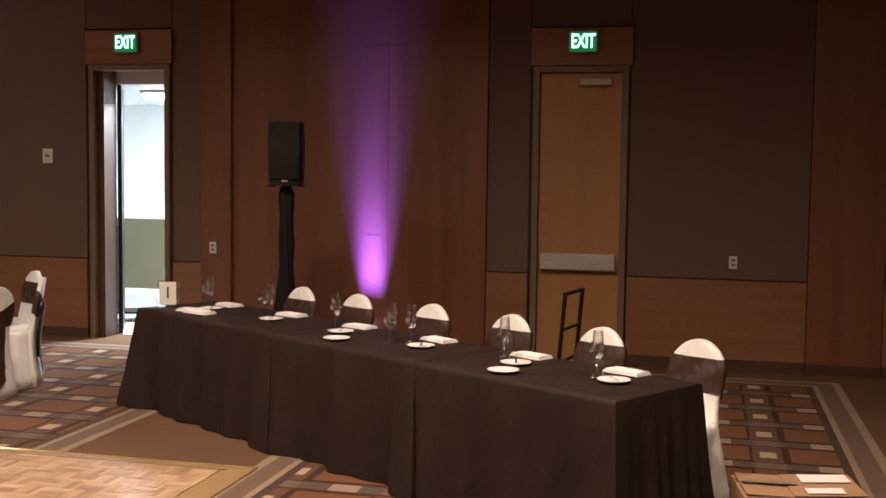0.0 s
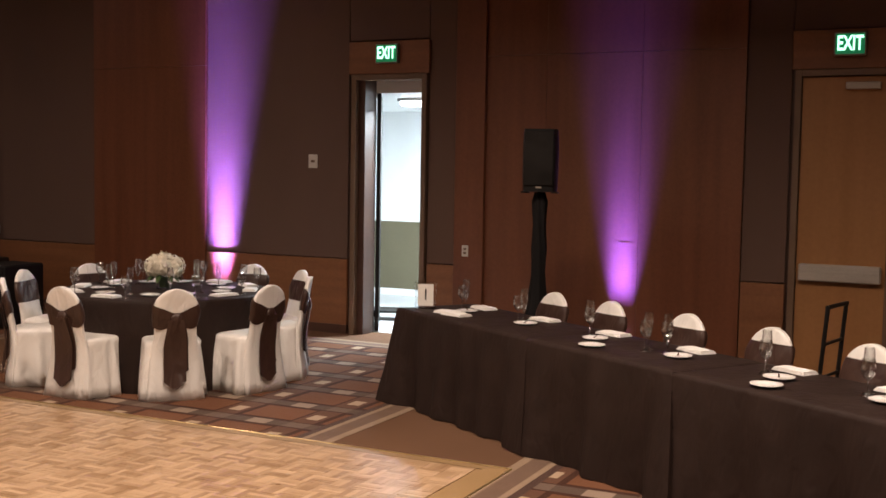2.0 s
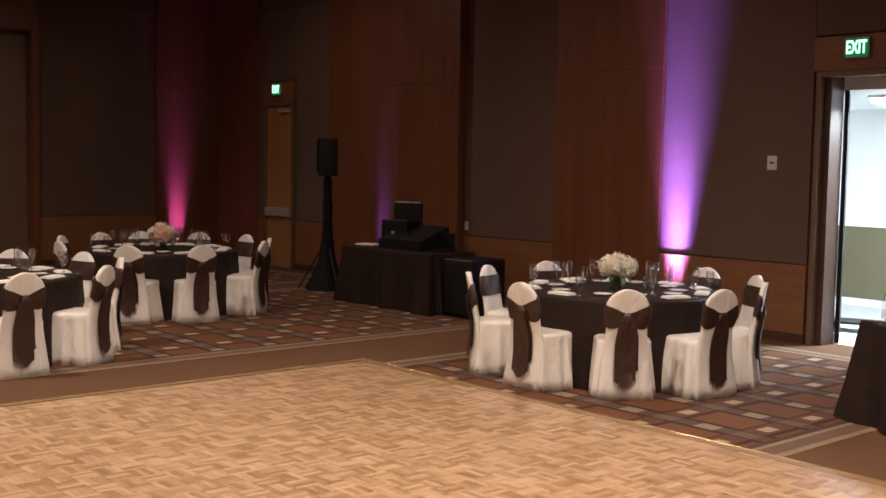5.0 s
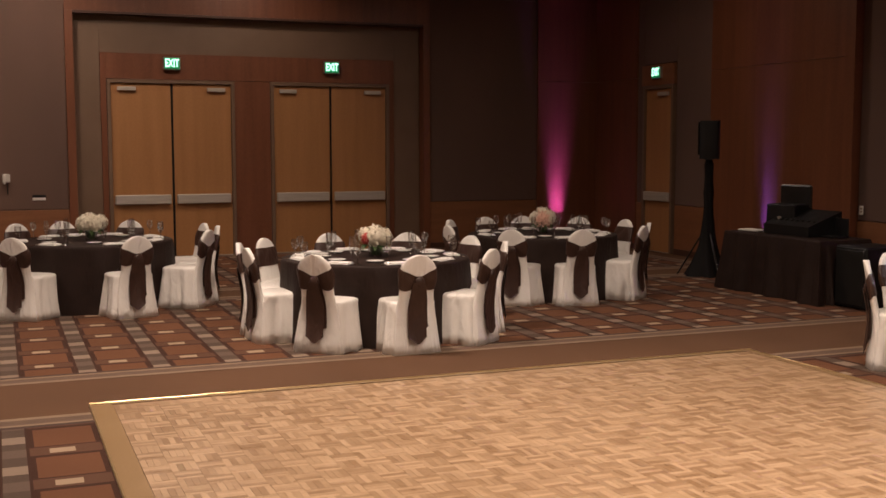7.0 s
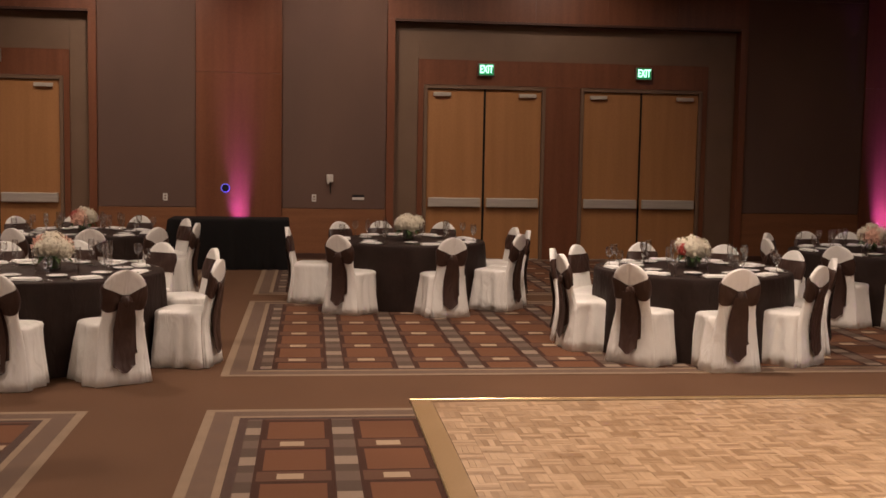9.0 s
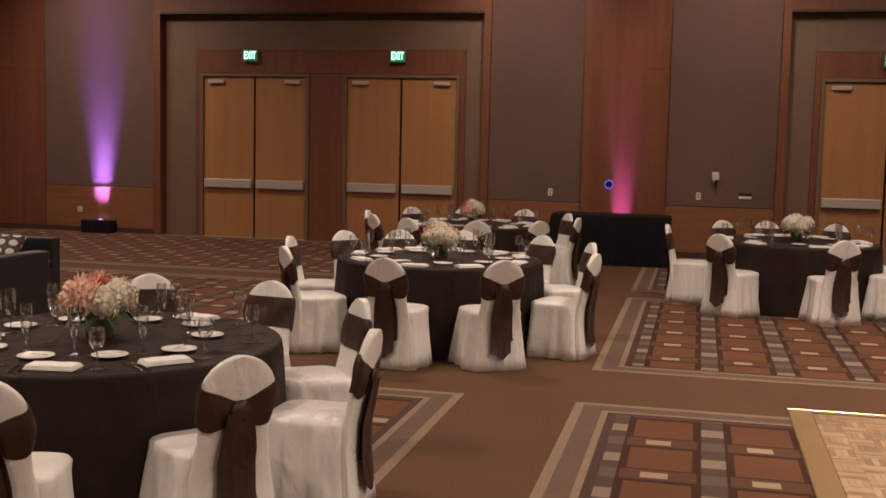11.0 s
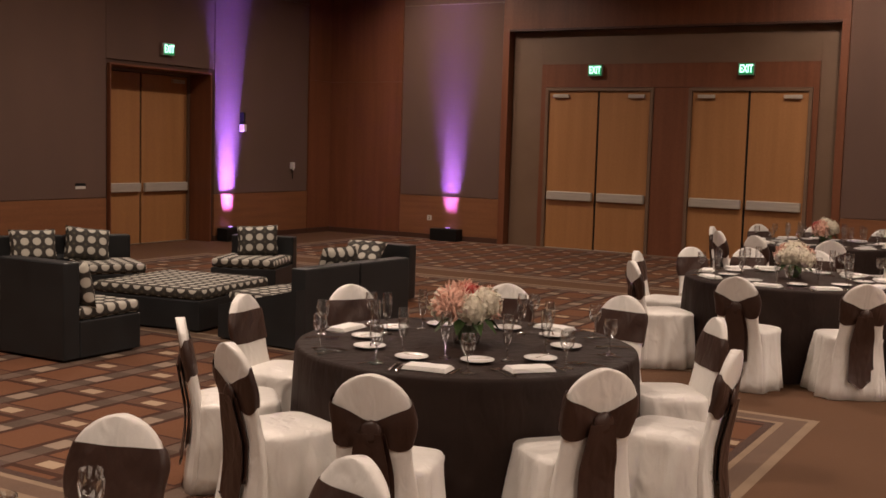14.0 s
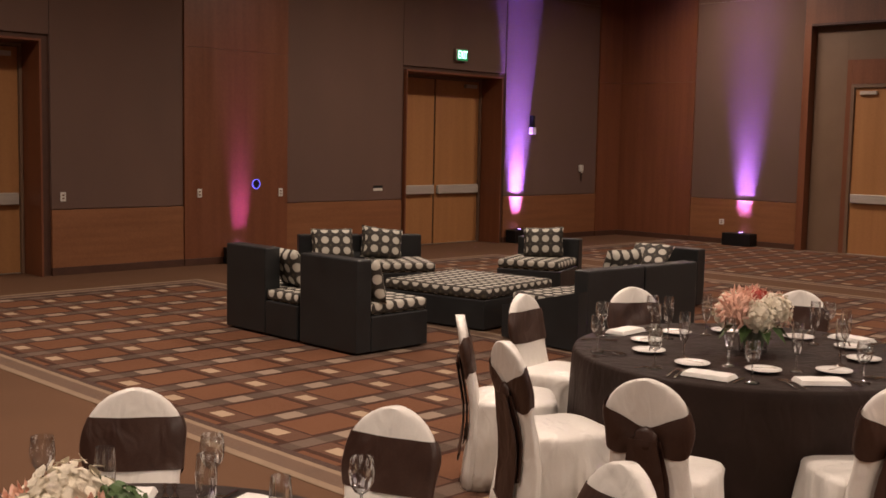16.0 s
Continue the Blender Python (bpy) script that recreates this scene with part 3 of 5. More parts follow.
# surrounds of the two recesses: dark cherry round the doors, taupe beyond
for a0, a1, doors in ((-9.57, -3.61, ((-8.86, -6.77), (-6.13, -4.04))), (1.37, 7.37, ((1.88, 3.98), (4.60, 6.77)))):
    lo, hi = doors[0][0], doors[1][1]
    part("recess_lining", slab("x", a0, lo - 0.10, 0, 4.0, WEST - 0.005, -0.03, 0.003), M["taupe"], west)
    part("recess_lining", slab("x", hi + 0.10, a1, 0, 4.0, WEST - 0.005, -0.03, 0.003), M["taupe"], west)
    part("recess_lining", slab("x", lo - 0.10, hi + 0.10, 3.40, 4.0, WEST - 0.005, -0.03, 0.003), M["taupe"], west)
    part("door_surround", slab("x", lo - 0.098, lo - 0.004, 0, 3.398, WEST + 0.02, -0.05, 0.003), M["wood"], west)
    part("door_surround", slab("x", hi + 0.004, hi + 0.098, 0, 3.398, WEST + 0.02, -0.05, 0.003), M["wood"], west)
    part("door_surround", slab("x", doors[0][1] + 0.004, doors[1][0] - 0.004, 0, 2.972, WEST + 0.02, -0.05, 0.003), M["wood"], west)
    part("door_surround", slab("x", lo - 0.004, hi + 0.004, 2.976, 3.398, WEST + 0.02, -0.05, 0.003), M["wood"], west)

# pairs of doors set deep in the south wall; the frame's x runs against world x
for x0, x1, sign in ((-15.2, -12.8, True), (-6.5, -4.3, False)):
    d = thing("double_door", pose(0, SOUTH - 0.5, 0, 0, 0, 180), "pair of closed maple doors in a deep cherry reveal", "door", "pairs of doors in the south wall", "structure")
    a0, a1 = -x1, -x0
    mid = (a0 + a1) / 2
    part("reveal", box(a0 + 0.002, a0 + 0.03, -0.535, 0.1, 0, 2.985, 0.003), M["wood"], d)
    part("reveal", box(a1 - 0.03, a1 - 0.002, -0.535, 0.1, 0, 2.985, 0.003), M["wood"], d)
    part("reveal", box(a0 + 0.002, a1 - 0.002, -0.535, 0.1, 2.987, 3.015, 0.003), M["wood"], d)
    door_frame(d, a0 + 0.033, a1 - 0.033, 2.98, 0.04)
    leaf(d, a0 + 0.075, mid - 0.02, 2.93, True)
    leaf(d, mid + 0.02, a1 - 0.075, 2.93, False)
    # shade of the middle crack, put in as a black strip
    part("gap_strip", box(mid - 0.018, mid + 0.018, 0.02, 0.05, 0.012, 2.93), M["black"], d, "black strip standing for the dark gap between the leaves")
    part("back_panel", box(a0, a1, 0.12, 0.14, 0, 3.05), M["base"], d)
    if sign:
        exit_sign(pose(-14.08, SOUTH + 0.05, 3.33, 0, 0, 180))

# corridor behind the open doorway
CY = 14.8
setting("corridor_floor", box(-9.0, -3.0, NORTH + 0.29, CY + 0.2, -0.1, 0.0), M["vinyl"], "pale vinyl corridor floor")
setting("corridor_wall", box(-9.0, -3.0, CY, CY + 0.2, 1.11, 2.9), M["white_wall"], "white upper corridor wall")
setting("corridor_dado", box(-9.0, -3.0, CY - 0.01, CY + 0.2, 0.10, 1.11), M["olive_wall"], "olive painted lower corridor wall")
setting("corridor_skirting", box(-9.0, -3.0, CY - 0.02, CY + 0.2, 0.0, 0.10), M["white_wall"], "pale corridor skirting")
setting("corridor_side", box(-9.2, -9.0, NORTH + 0.29, CY + 0.2, 0, 2.9), M["white_wall"], "white corridor end wall")
setting("corridor_end", box(-3.0, -2.8, NORTH + 0.29, CY + 0.2, 0, 2.9), M["white_wall"], "white corridor end wall")
setting("corridor_ceiling", box(-9.0, -3.0, NORTH + 0.285, CY, 2.74, 2.9), M["white_wall"], "white corridor ceiling")
s = thing("fluorescent_light", pose(-5.55, 12.15, 2.70), "white wraparound fluorescent ceiling light, lit", "ceiling light")
part("body", box(-0.62, 0.62, -0.14, 0.14, 0.0, 0.038, 0.004), M["white_wall"], s)
part("diffuser", box(-0.60, 0.60, -0.12, 0.12, -0.05, 0.0, 0.02), M["tube"], s, "glowing white diffuser")
lamp("corridor_lamp", "AREA", look((-5.55, 12.15, 2.63), (-5.55, 12.4, 0)), 360, (0.82, 0.92, 1.0), size=0.8)

# ---------------------------------------------------------------- dance floor
DX0, DX1, DY0, DY1 = -8.18, -2.36, 0.72, 6.49
dance = thing("dance_floor", pose(0, 0, 0), "portable oak parquet dance floor with a bevelled edge laid on the carpet", "dance floor")
part("deck", box(DX0 + 0.14, DX1 - 0.14, DY0 + 0.14, DY1 - 0.14, 0.004, 0.019), M["edge_trim"], dance)


def ramp_edge(p, q, inward):
    """One sloped edge strip from p to q; inward points to the deck."""
    bm = bmesh.new()
    w = Vector(inward) * 0.14
    along = (Vector(q) - Vector(p)).normalized() * 0.14
    a, b = Vector((*p, 0.005)), Vector((*q, 0.005))
    w3, l3 = Vector((*w, 0.019)), Vector((*along, 0))
    lo = Vector((0, 0, 0))
    vs = [bm.verts.new(v) for v in (a, b, b + w3 - l3, a + w3 + l3)]
    bm.faces.new(vs)
    return bm


for p, q, inward in (((DX0, DY0), (DX1, DY0), (0, 1)), ((DX1, DY0), (DX1, DY1), (-1, 0)), ((DX1, DY1), (DX0, DY1), (0, -1)), ((DX0, DY1), (DX0, DY0), (1, 0))):
    part("edge_strip", ramp_edge(p, q, inward), M["edge_trim"], dance)
    d = (Vector(q) - Vector(p)).normalized()
    part("edge_bead", tube((*p, 0.006), (*q, 0.006), 0.007, sides=6), M["brass"], dance, "thin bright metal bead")

# ---------------------------------------------------------------- banquet chairs


def loft(rings, cap=True):
    bm = bmesh.new()
    vs = [[bm.verts.new(p) for p in r] for r in rings]
    n = len(vs[0])
    for a, b in zip(vs, vs[1:]):
        for k in range(n):
            bm.faces.new((a[k], a[(k + 1) % n], b[(k + 1) % n], b[k]))
    if cap:
        bm.faces.new(vs[0])
        bm.faces.new(vs[-1])
    return bm


def oval(hx, hy, z, cy=0.0, n=40, power=4.0, wave=None):
    """A rounded rectangle of half sizes hx, hy at height z."""
    out = []
    for k in range(n):
        a = 2 * math.pi * k / n
        c, s = math.cos(a), math.sin(a)
        r = (abs(c) ** power + abs(s) ** power) ** (-1 / power)
        w = wave(a) if wave else 0.0
        out.append(((hx + w) * c * r, cy + (hy + w) * s * r, z))
    return out


def back_line(z):
    """Where the middle of the chair's back lies at height z, and its half width and half thickness."""
    y = -0.215 - 0.095 * max(z - 0.42, 0) / 0.48 - 0.03 * max(0.3 - z, 0) / 0.3
    w = 0.184 if z < 0.715 else 0.184 * max(1 - ((z - 0.715) / 0.1865) ** 2.0, 0.0) ** 0.5
    w -= 0.020 * math.exp(-((z - 0.56) / 0.10) ** 2)
    w += 0.045 * max(0.45 - z, 0) / 0.45
    th = 0.036 - 0.010 * z / 0.9 + 0.006 * max(0.3 - z, 0)
    return y, max(w, 0.012), th


def banquet_chair(seed):
    rnd = random.Random(seed)
    ph = [rnd.uniform(0, 6.28) for _ in range(4)]
    c = thing("banquet_chair", pose(0, 0, 0), "banquet chair in an ivory cover with a dark brown satin sash", "chair", "chairs round the tables")

    def folds(amount):
        return lambda a: amount * (0.5 * math.sin(5 * a + ph[0]) + 0.5 * math.sin(11 * a + ph[1]) + 0.5 * abs(math.sin(9 * a + ph[2])) - 0.25)

    rings = []
    for z, hx, hy, f in ((0.005, 0.262, 0.254, 0.032), (0.10, 0.252, 0.245, 0.029), (0.22, 0.240, 0.232, 0.023), (0.34, 0.230, 0.223, 0.015), (0.42, 0.224, 0.217, 0.006),
                         (0.452, 0.226, 0.218, 0), (0.470, 0.215, 0.207, 0), (0.480, 0.185, 0.178, 0), (0.486, 0.09, 0.09, 0)):
        rings.append(oval(hx, hy, z, 0.0, 80, 5.0, folds(f) if f else None))
    part("seat_cover", loft(rings), M["ivory"], c, "ivory cover hanging in soft folds to the floor", smooth=True)
    rings = []
    zs = [0.005, 0.1, 0.2, 0.32, 0.45, 0.52, 0.58, 0.64, 0.70, 0.74, 0.78, 0.82, 0.85, 0.875, 0.89, 0.898, 0.9005]
    for z in zs:
        y, w, th = back_line(z)
        rings.append(oval(w, th, z, y, 40, 3.2, folds(0.035 * (0.4 - z)) if z < 0.35 else None))
    part("back_cover", loft(rings), M["ivory"], c, "ivory cover over a round-topped back", smooth=True)
    rings = []
    n = 40
    for k in range(7):
        f = k / 6 * 2 - 1
        ringv = []
        for px, py, pz in oval(1, 1, 0, 0, n, 3.2):
            rear = max(0.0, -py)
            pinch = 1 - 0.52 * math.exp(-(px / 0.45) ** 2) * (1 if py < -0.3 else 0)
            z = 0.712 + 0.094 * f * pinch - 0.052 * rear
            y, w, th = back_line(z)
            swell = 0.007 + 0.004 * math.sin(3 * f + 5 * px + ph[3])
            ringv.append(((w + swell) * px, y + (th + swell) * py, z))
        rings.append(ringv)
    part("sash", loft(rings, cap=False), M["sash"], c, "dark brown satin sash round the back", smooth=True)
    y, w, th = back_line(0.66)
    bm = bmesh.new()
    bmesh.ops.create_icosphere(bm, subdivisions=2, radius=1, matrix=Matrix.LocRotScale((0.005, y - th - 0.018, 0.660), None, (0.050, 0.015, 0.052)))
    part("knot", bm, M["sash"], c, smooth=True)
    for side, length, lean in ((-1, 0.57, 0.010), (1, 0.47, 0.014)):
        rings = []
        for i in range(9):
            f = i / 8
            z = 0.655 - length * f
            yb, wb, tb = back_line(max(z, 0.02))
            half = 0.058 + 0.030 * min(f * 3.0, 1)
            front = []
            for j in range(6):
                g = j / 5 * 2 - 1
                x = side * lean * (0.4 + f * 0.6) + half * g
                tip = 0.08 * abs(g) if i == 8 else 0.0
                yy = yb - tb - 0.026 + 0.009 * side - 0.004 * math.sin(4 * g + 3 * f + ph[side])
                front.append((x, yy, z + tip))
            rings.append(front + [(x, yy + 0.005, z) for x, yy, z in reversed(front)])
        bm = loft(rings)
        part("sash_tail", bm, M["sash"], c, smooth=40)
    return c


CHAIRS = [banquet_chair(s) for s in (3, 8, 21)]
used = [False] * 3
counter = 0


def put_chair(x, y, facing, lift=0.0):
    """A chair whose back top stands at (x, y) and whose seat faces the given angle (degrees, 0 along +x)."""
    global counter
    k = counter % 3
    counter += 1
    a = radians(facing)
    m = pose(x + 0.30 * math.cos(a), y + 0.30 * math.sin(a), lift, 0, 0, facing - 90)
    if not used[k]:
        used[k] = True
        CHAIRS[k].matrix_basis = m
        return CHAIRS[k]
    return copy_thing(CHAIRS[k], m)


# ---------------------------------------------------------------- tableware, built once and copied
STOCK = {}


def stock(name, make):
    def put(m):
        if name not in STOCK:
            STOCK[name] = make()
            STOCK[name].matrix_basis = m
            return STOCK[name]
        return copy_thing(STOCK[name], m)
    return put


def make_goblet():
    g = thing("wine_glass", pose(0, 0, 0), "clear stemmed water goblet, empty", "glass", "glasses on the tables")
    part("bowl", lathe([(0.004, 0.085), (0.020, 0.095), (0.034, 0.120), (0.037, 0.150), (0.032, 0.190), (0.0312, 0.1915)], 20, False), M["glass"], g, smooth=True)
    part("stem", lathe([(0.036, 0.0), (0.036, 0.003), (0.010, 0.007), (0.0045, 0.02), (0.004, 0.085)], 16), M["glass"], g, smooth=True)
    return g


def make_flute():
    g = thing("champagne_flute", pose(0, 0, 0), "tall clear champagne flute, empty", "glass", "glasses on the tables")
    part("bowl", lathe([(0.004, 0.075), (0.016, 0.09), (0.026, 0.13), (0.029, 0.18), (0.025, 0.235), (0.0243, 0.2365)], 20, False), M["glass"], g, smooth=True)
    part("stem", lathe([(0.032, 0.0), (0.032, 0.003), (0.009, 0.007), (0.004, 0.02), (0.004, 0.075)], 16), M["glass"], g, smooth=True)
    return g


def make_plate():
    p = thing("bread_plate", pose(0, 0, 0), "small round white china bread plate", "plate", "plates on the tables")
    part("dish", lathe([(0.045, 0.0), (0.050, 0.003), (0.060, 0.006), (0.084, 0.014), (0.086, 0.016), (0.084, 0.0165), (0.058, 0.009), (0.045, 0.007), (0.01, 0.0065)], 32), M["china"], p, smooth=True)
    part("rim", lathe([(0.0835, 0.0166), (0.0862, 0.0172), (0.0862, 0.0150)], 32, False), M["china"], p, smooth=True)
    return p


def make_napkin():
    """Four soft layers of folded linen, each a closed pad a little smaller than the one below."""
    bm = bmesh.new()
    for k in range(4):
        w, d, low = 0.115 - 0.003 * k, 0.062 - 0.004 * k, 0.0005 + 0.0052 * k
        rings = []
        for i in range(9):
            x = w * (i / 4 - 1)
            lift = 0.0012 * math.sin(7 * i / 4 + k)
            rings.append([(x, -d, low), (x, d, low), (x, d + 0.002, low + 0.0025), (x, d, low + 0.0046 + lift), (x, 0.0, low + 0.0052 + lift), (x, -d, low + 0.0046 + lift), (x, -d - 0.002, low + 0.0025)])
        join(bm, loft(rings))
    return tagged(part("napkin", bm, M["linen"], smooth=50), "white linen napkin folded flat into a rectangle", "napkin", "napkins on the tables")


def bar_piece(points, thick=0.003):
    """A flat utensil along y from (half width, y, z) sections."""
    rings = [[(-w, y, z), (w, y, z), (w, y, z + thick), (-w, y, z + thick)] for w, y, z in points]
    return loft(rings)


def make_fork():
    f = thing("fork", pose(0, 0, 0), "polished steel dinner fork lying on the cloth", "fork", "cutlery on the tables")
    part("handle", bar_piece([(0.006, -0.10, 0.001), (0.008, -0.08, 0.002), (0.003, -0.01, 0.006), (0.004, 0.02, 0.006), (0.012, 0.045, 0.003)]), M["silver"], f, smooth=30)
    bm = bmesh.new()
    for k in range(4):
        x = -0.0095 + 0.0063 * k
        box(x - 0.0018, x + 0.0018, 0.043, 0.095, 0.003, 0.0055, 0, bm)
    part("tines", bm, M["silver"], f)
    return f


def make_knife():
    f = thing("knife", pose(0, 0, 0), "polished steel table knife lying on the cloth", "knife", "cutlery on the tables")
    part("handle", bar_piece([(0.006, -0.11, 0.001), (0.008, -0.09, 0.001), (0.006, 0.0, 0.001)], 0.007), M["silver"], f, smooth=30)
    part("blade", bar_piece([(0.006, 0.0, 0.003), (0.010, 0.03, 0.003), (0.010, 0.09, 0.003), (0.002, 0.115, 0.003)], 0.002), M["silver"], f, smooth=30)
    return f


put_goblet, put_flute, put_plate = stock("goblet", make_goblet), stock("flute", make_flute), stock("plate", make_plate)
put_napkin, put_fork, put_knife = stock("napkin", make_napkin), stock("fork", make_fork), stock("knife", make_knife)


def place_setting(m, rnd, cutlery=True, napkin=True):
    """m: at the table's edge, +y to the middle of the table."""
    def j(a):
        return rnd.uniform(-a, a)
    if napkin:
        put_napkin(m @ pose(0.0 + j(0.02), 0.125 + j(0.012), 0, 0, 0, j(8)))
    px, py = -0.17 + j(0.02), 0.36 + j(0.03)
    put_plate(m @ pose(px, py, 0))
    put_knife(m @ pose(px + 0.01, py, 0.0172, 0, 0, 60 + j(25)) @ Matrix.Diagonal((0.7, 0.7, 0.7, 1)))
    put_flute(m @ pose(0.0 + j(0.03), 0.42 + j(0.03), 0, 0, 0, 0))
    put_goblet(m @ pose(0.19 + j(0.02), 0.11 + j(0.03), 0))
    if cutlery:
        put_fork(m @ pose(-0.145 + j(0.01), 0.11, 0, 0, 0, j(6)))
        put_fork(m @ pose(-0.175 + j(0.01), 0.115, 0, 0, 0, j(6)))
        put_knife(m @ pose(0.145 + j(0.01), 0.115, 0, 0, 0, j(6)))


# ---------------------------------------------------------------- flowers


def bloom(radius, rnd, frilly):
    """Many small cupped petals over a rounded head."""
    bm = bmesh.new()
    n = 150 if frilly else 110
    for k in range(n):
        z = 1 - 1.75 * (k + 0.5) / n
        a = k * 2.39996
        r = math.sqrt(max(1 - z * z, 0))
        d = Vector((r * math.cos(a), r * math.sin(a), z))
        size = radius * (0.30 if not frilly else 0.42) * rnd.uniform(0.8, 1.25)
        turn = d.to_track_quat("Z", "Y").to_matrix().to_4x4() @ pose(0, 0, 0, rnd.uniform(-30, 30) + (55 if frilly else 0), rnd.uniform(-30, 30), rnd.uniform(0, 360))
        at = Matrix.Translation(d * radius * rnd.uniform(0.86, 1.04)) @ turn
        w = size * (0.22 if frilly else 0.5)
        pts = [(-w, 0, 0), (-w * 0.6, size * 0.5, size * 0.10), (0, size * 0.75, size * 0.2), (w * 0.6, size * 0.5, size * 0.10), (w, 0, 0), (0, -size * 0.3, size * 0.12)]
        bm.faces.new([bm.verts.new(at @ Vector(p)) for p in pts])
    core = bmesh.new()
    bmesh.ops.create_icosphere(core, subdivisions=2, radius=radius * 0.85)
    return join(bm, core)


BLOOMS = {}


def bloom_mesh(key, rnd):
    if key not in BLOOMS:
        bm = bloom(0.085 if key != "petal_red" else 0.06, rnd, key in ("petal_peach",))
        me = bpy.data.meshes.new("bloom")
        bm.to_mesh(me)
        bm.free()
        me.materials.append(M[key])
        BLOOMS[key] = me
    return BLOOMS[key]


def centrepiece(x, y, z, seed, palette, words, size=1.0):
    rnd = random.Random(seed)
    c = thing("flower_centrepiece", pose(x, y, z, 0, 0, seed * 47) @ Matrix.Scale(size, 4), words, "flowers", "centrepieces of the tables")
    part("vase", lathe([(0.055, 0.0), (0.060, 0.004), (0.066, 0.06), (0.070, 0.13)], 28, False), M["glass"], c, "low clear glass vase", smooth=True)
    part("stems", lathe([(0.035, 0.012), (0.048, 0.06), (0.062, 0.13)], 14, True, lambda a, i: 1 + 0.12 * math.sin(9 * a + i)), M["leaf"], c, "green stems in the vase")
    heads = [(0, 0, 0.225)] + [(0.085 * math.cos(a), 0.085 * math.sin(a), 0.178 + 0.02 * math.sin(3 * a)) for a in (0.2, 1.25, 2.3, 3.35, 4.4, 5.45)]
    for k, (hx, hy, hz) in enumerate(heads):
        key = palette[k % len(palette)]
        o = new("bloom", bloom_mesh(key, rnd))
        o.parent = c
        o.matrix_basis = pose(hx, hy, hz, rnd.uniform(-20, 20), rnd.uniform(-20, 20), rnd.uniform(0, 360)) @ Matrix.Scale(rnd.uniform(0.85, 1.12), 4)
    bm = bmesh.new()
    for k in range(9):
        a = k * 0.7 + rnd.uniform(-0.2, 0.2)
        at = pose(0.07 * math.cos(a), 0.07 * math.sin(a), 0.13, 0, 35, math.degrees(a))
        bm.faces.new([bm.verts.new(at @ Vector(p)) for p in ((0, 0, 0), (0.05, 0.028, 0.01), (0.115, 0, -0.01), (0.05, -0.028, 0.01))])
    part("leaves", bm, M["leaf"], c)
    return c


# ---------------------------------------------------------------- round tables


def round_table(x, y, seed, turn):
    rnd = random.Random(seed)
    t = thing("round_table", pose(x, y, 0, 0, 0, turn), "round banquet table hidden under its cloth", "table", "round banquet tables")
    part("tabletop", lathe([(0.905, 0.735), (0.915, 0.738), (0.915, 0.752), (0.905, 0.755)], 48), M["edge_trim"], t)
    for k in range(4):
        a = k * math.pi / 2 + 0.4
        part("leg", tube((0.55 * math.cos(a), 0.55 * math.sin(a), 0.0), (0.5 * math.cos(a), 0.5 * math.sin(a), 0.735), 0.018), M["black_metal"], t)
    ph = [rnd.uniform(0, 6.28) for _ in range(4)]
    prof = [(0.30, 0.7620), (0.70, 0.7615), (0.920, 0.7610), (0.932, 0.756), (0.938, 0.742), (0.942, 0.70), (0.946, 0.58), (0.951, 0.42), (0.957, 0.25), (0.964, 0.10), (0.970, 0.006)]

    def wave(a, i):
        f = max(0, i - 4) / 6
        return 1 + 0.040 * f * (0.55 * math.sin(13 * a + ph[0]) + 0.35 * math.sin(8 * a + ph[1]) + 0.25 * math.sin(21 * a + ph[2] + 0.4 * f))

    bm = lathe([(0.02, 0.7622)] + prof, 150, False, lambda a, i: wave(a, i - 1))
    cl = tagged(part("tablecloth", bm, M["cloth"], smooth=True, at=pose(x, y, 0.0, 0, 0, turn)), "dark espresso brown floor-length round tablecloth", "tablecloth", "cloths of the round tables")
    return t


# centre, angles of the chairs round it
TABLES = [
    ((-6.37, 8.00), (-128, -87, -46, -11, 24, 53, 88, 130, 162, 199), 0),
    ((-10.43, 3.65), (-137, -86, -43, -2, 37, 75, 110, 146, 184, -112), 1),
    ((-12.45, 6.55), (-136, -89, -43, -6, 40, 64, 95, 130, 190, 165), 2),
    ((-13.60, 1.17), (-146, -92, -38, 15, 58, 105, 156, 190, 85), 3),
    ((-10.02, -2.24), (-126, -91, -51, -4, 33, 75, 117, 149, 184, 210), 4),
    ((-14.35, -2.83), (-131, -84, -22, 14, 47, 85, 122, 159, -50, 195), 5),
    ((-5.33, -2.96), (-86, -119, -161, 166, 130, 89, 53, 15, -19, -50), 6),
    ((-1.23, -2.35), (-125, -160, 164), 7),
]
# chairs of the two near tables, where they were pushed back unevenly
SEATS = {
    6: ((-5.26, -4.49), (-6.10, -4.27), (-6.87, -3.49), (-6.85, -2.62), (-6.31, -1.85), (-5.32, -1.48), (-4.49, -1.82), (-3.77, -2.55), (-3.96, -3.47), (-4.36, -4.15)),
    7: ((-2.14, -3.67), (-2.68, -2.85), (-2.73, -1.91)),
}
CHAIR_RING = (1.33, 1.34, 1.30, 1.46, 1.47, 1.39, 1.52, 1.54)
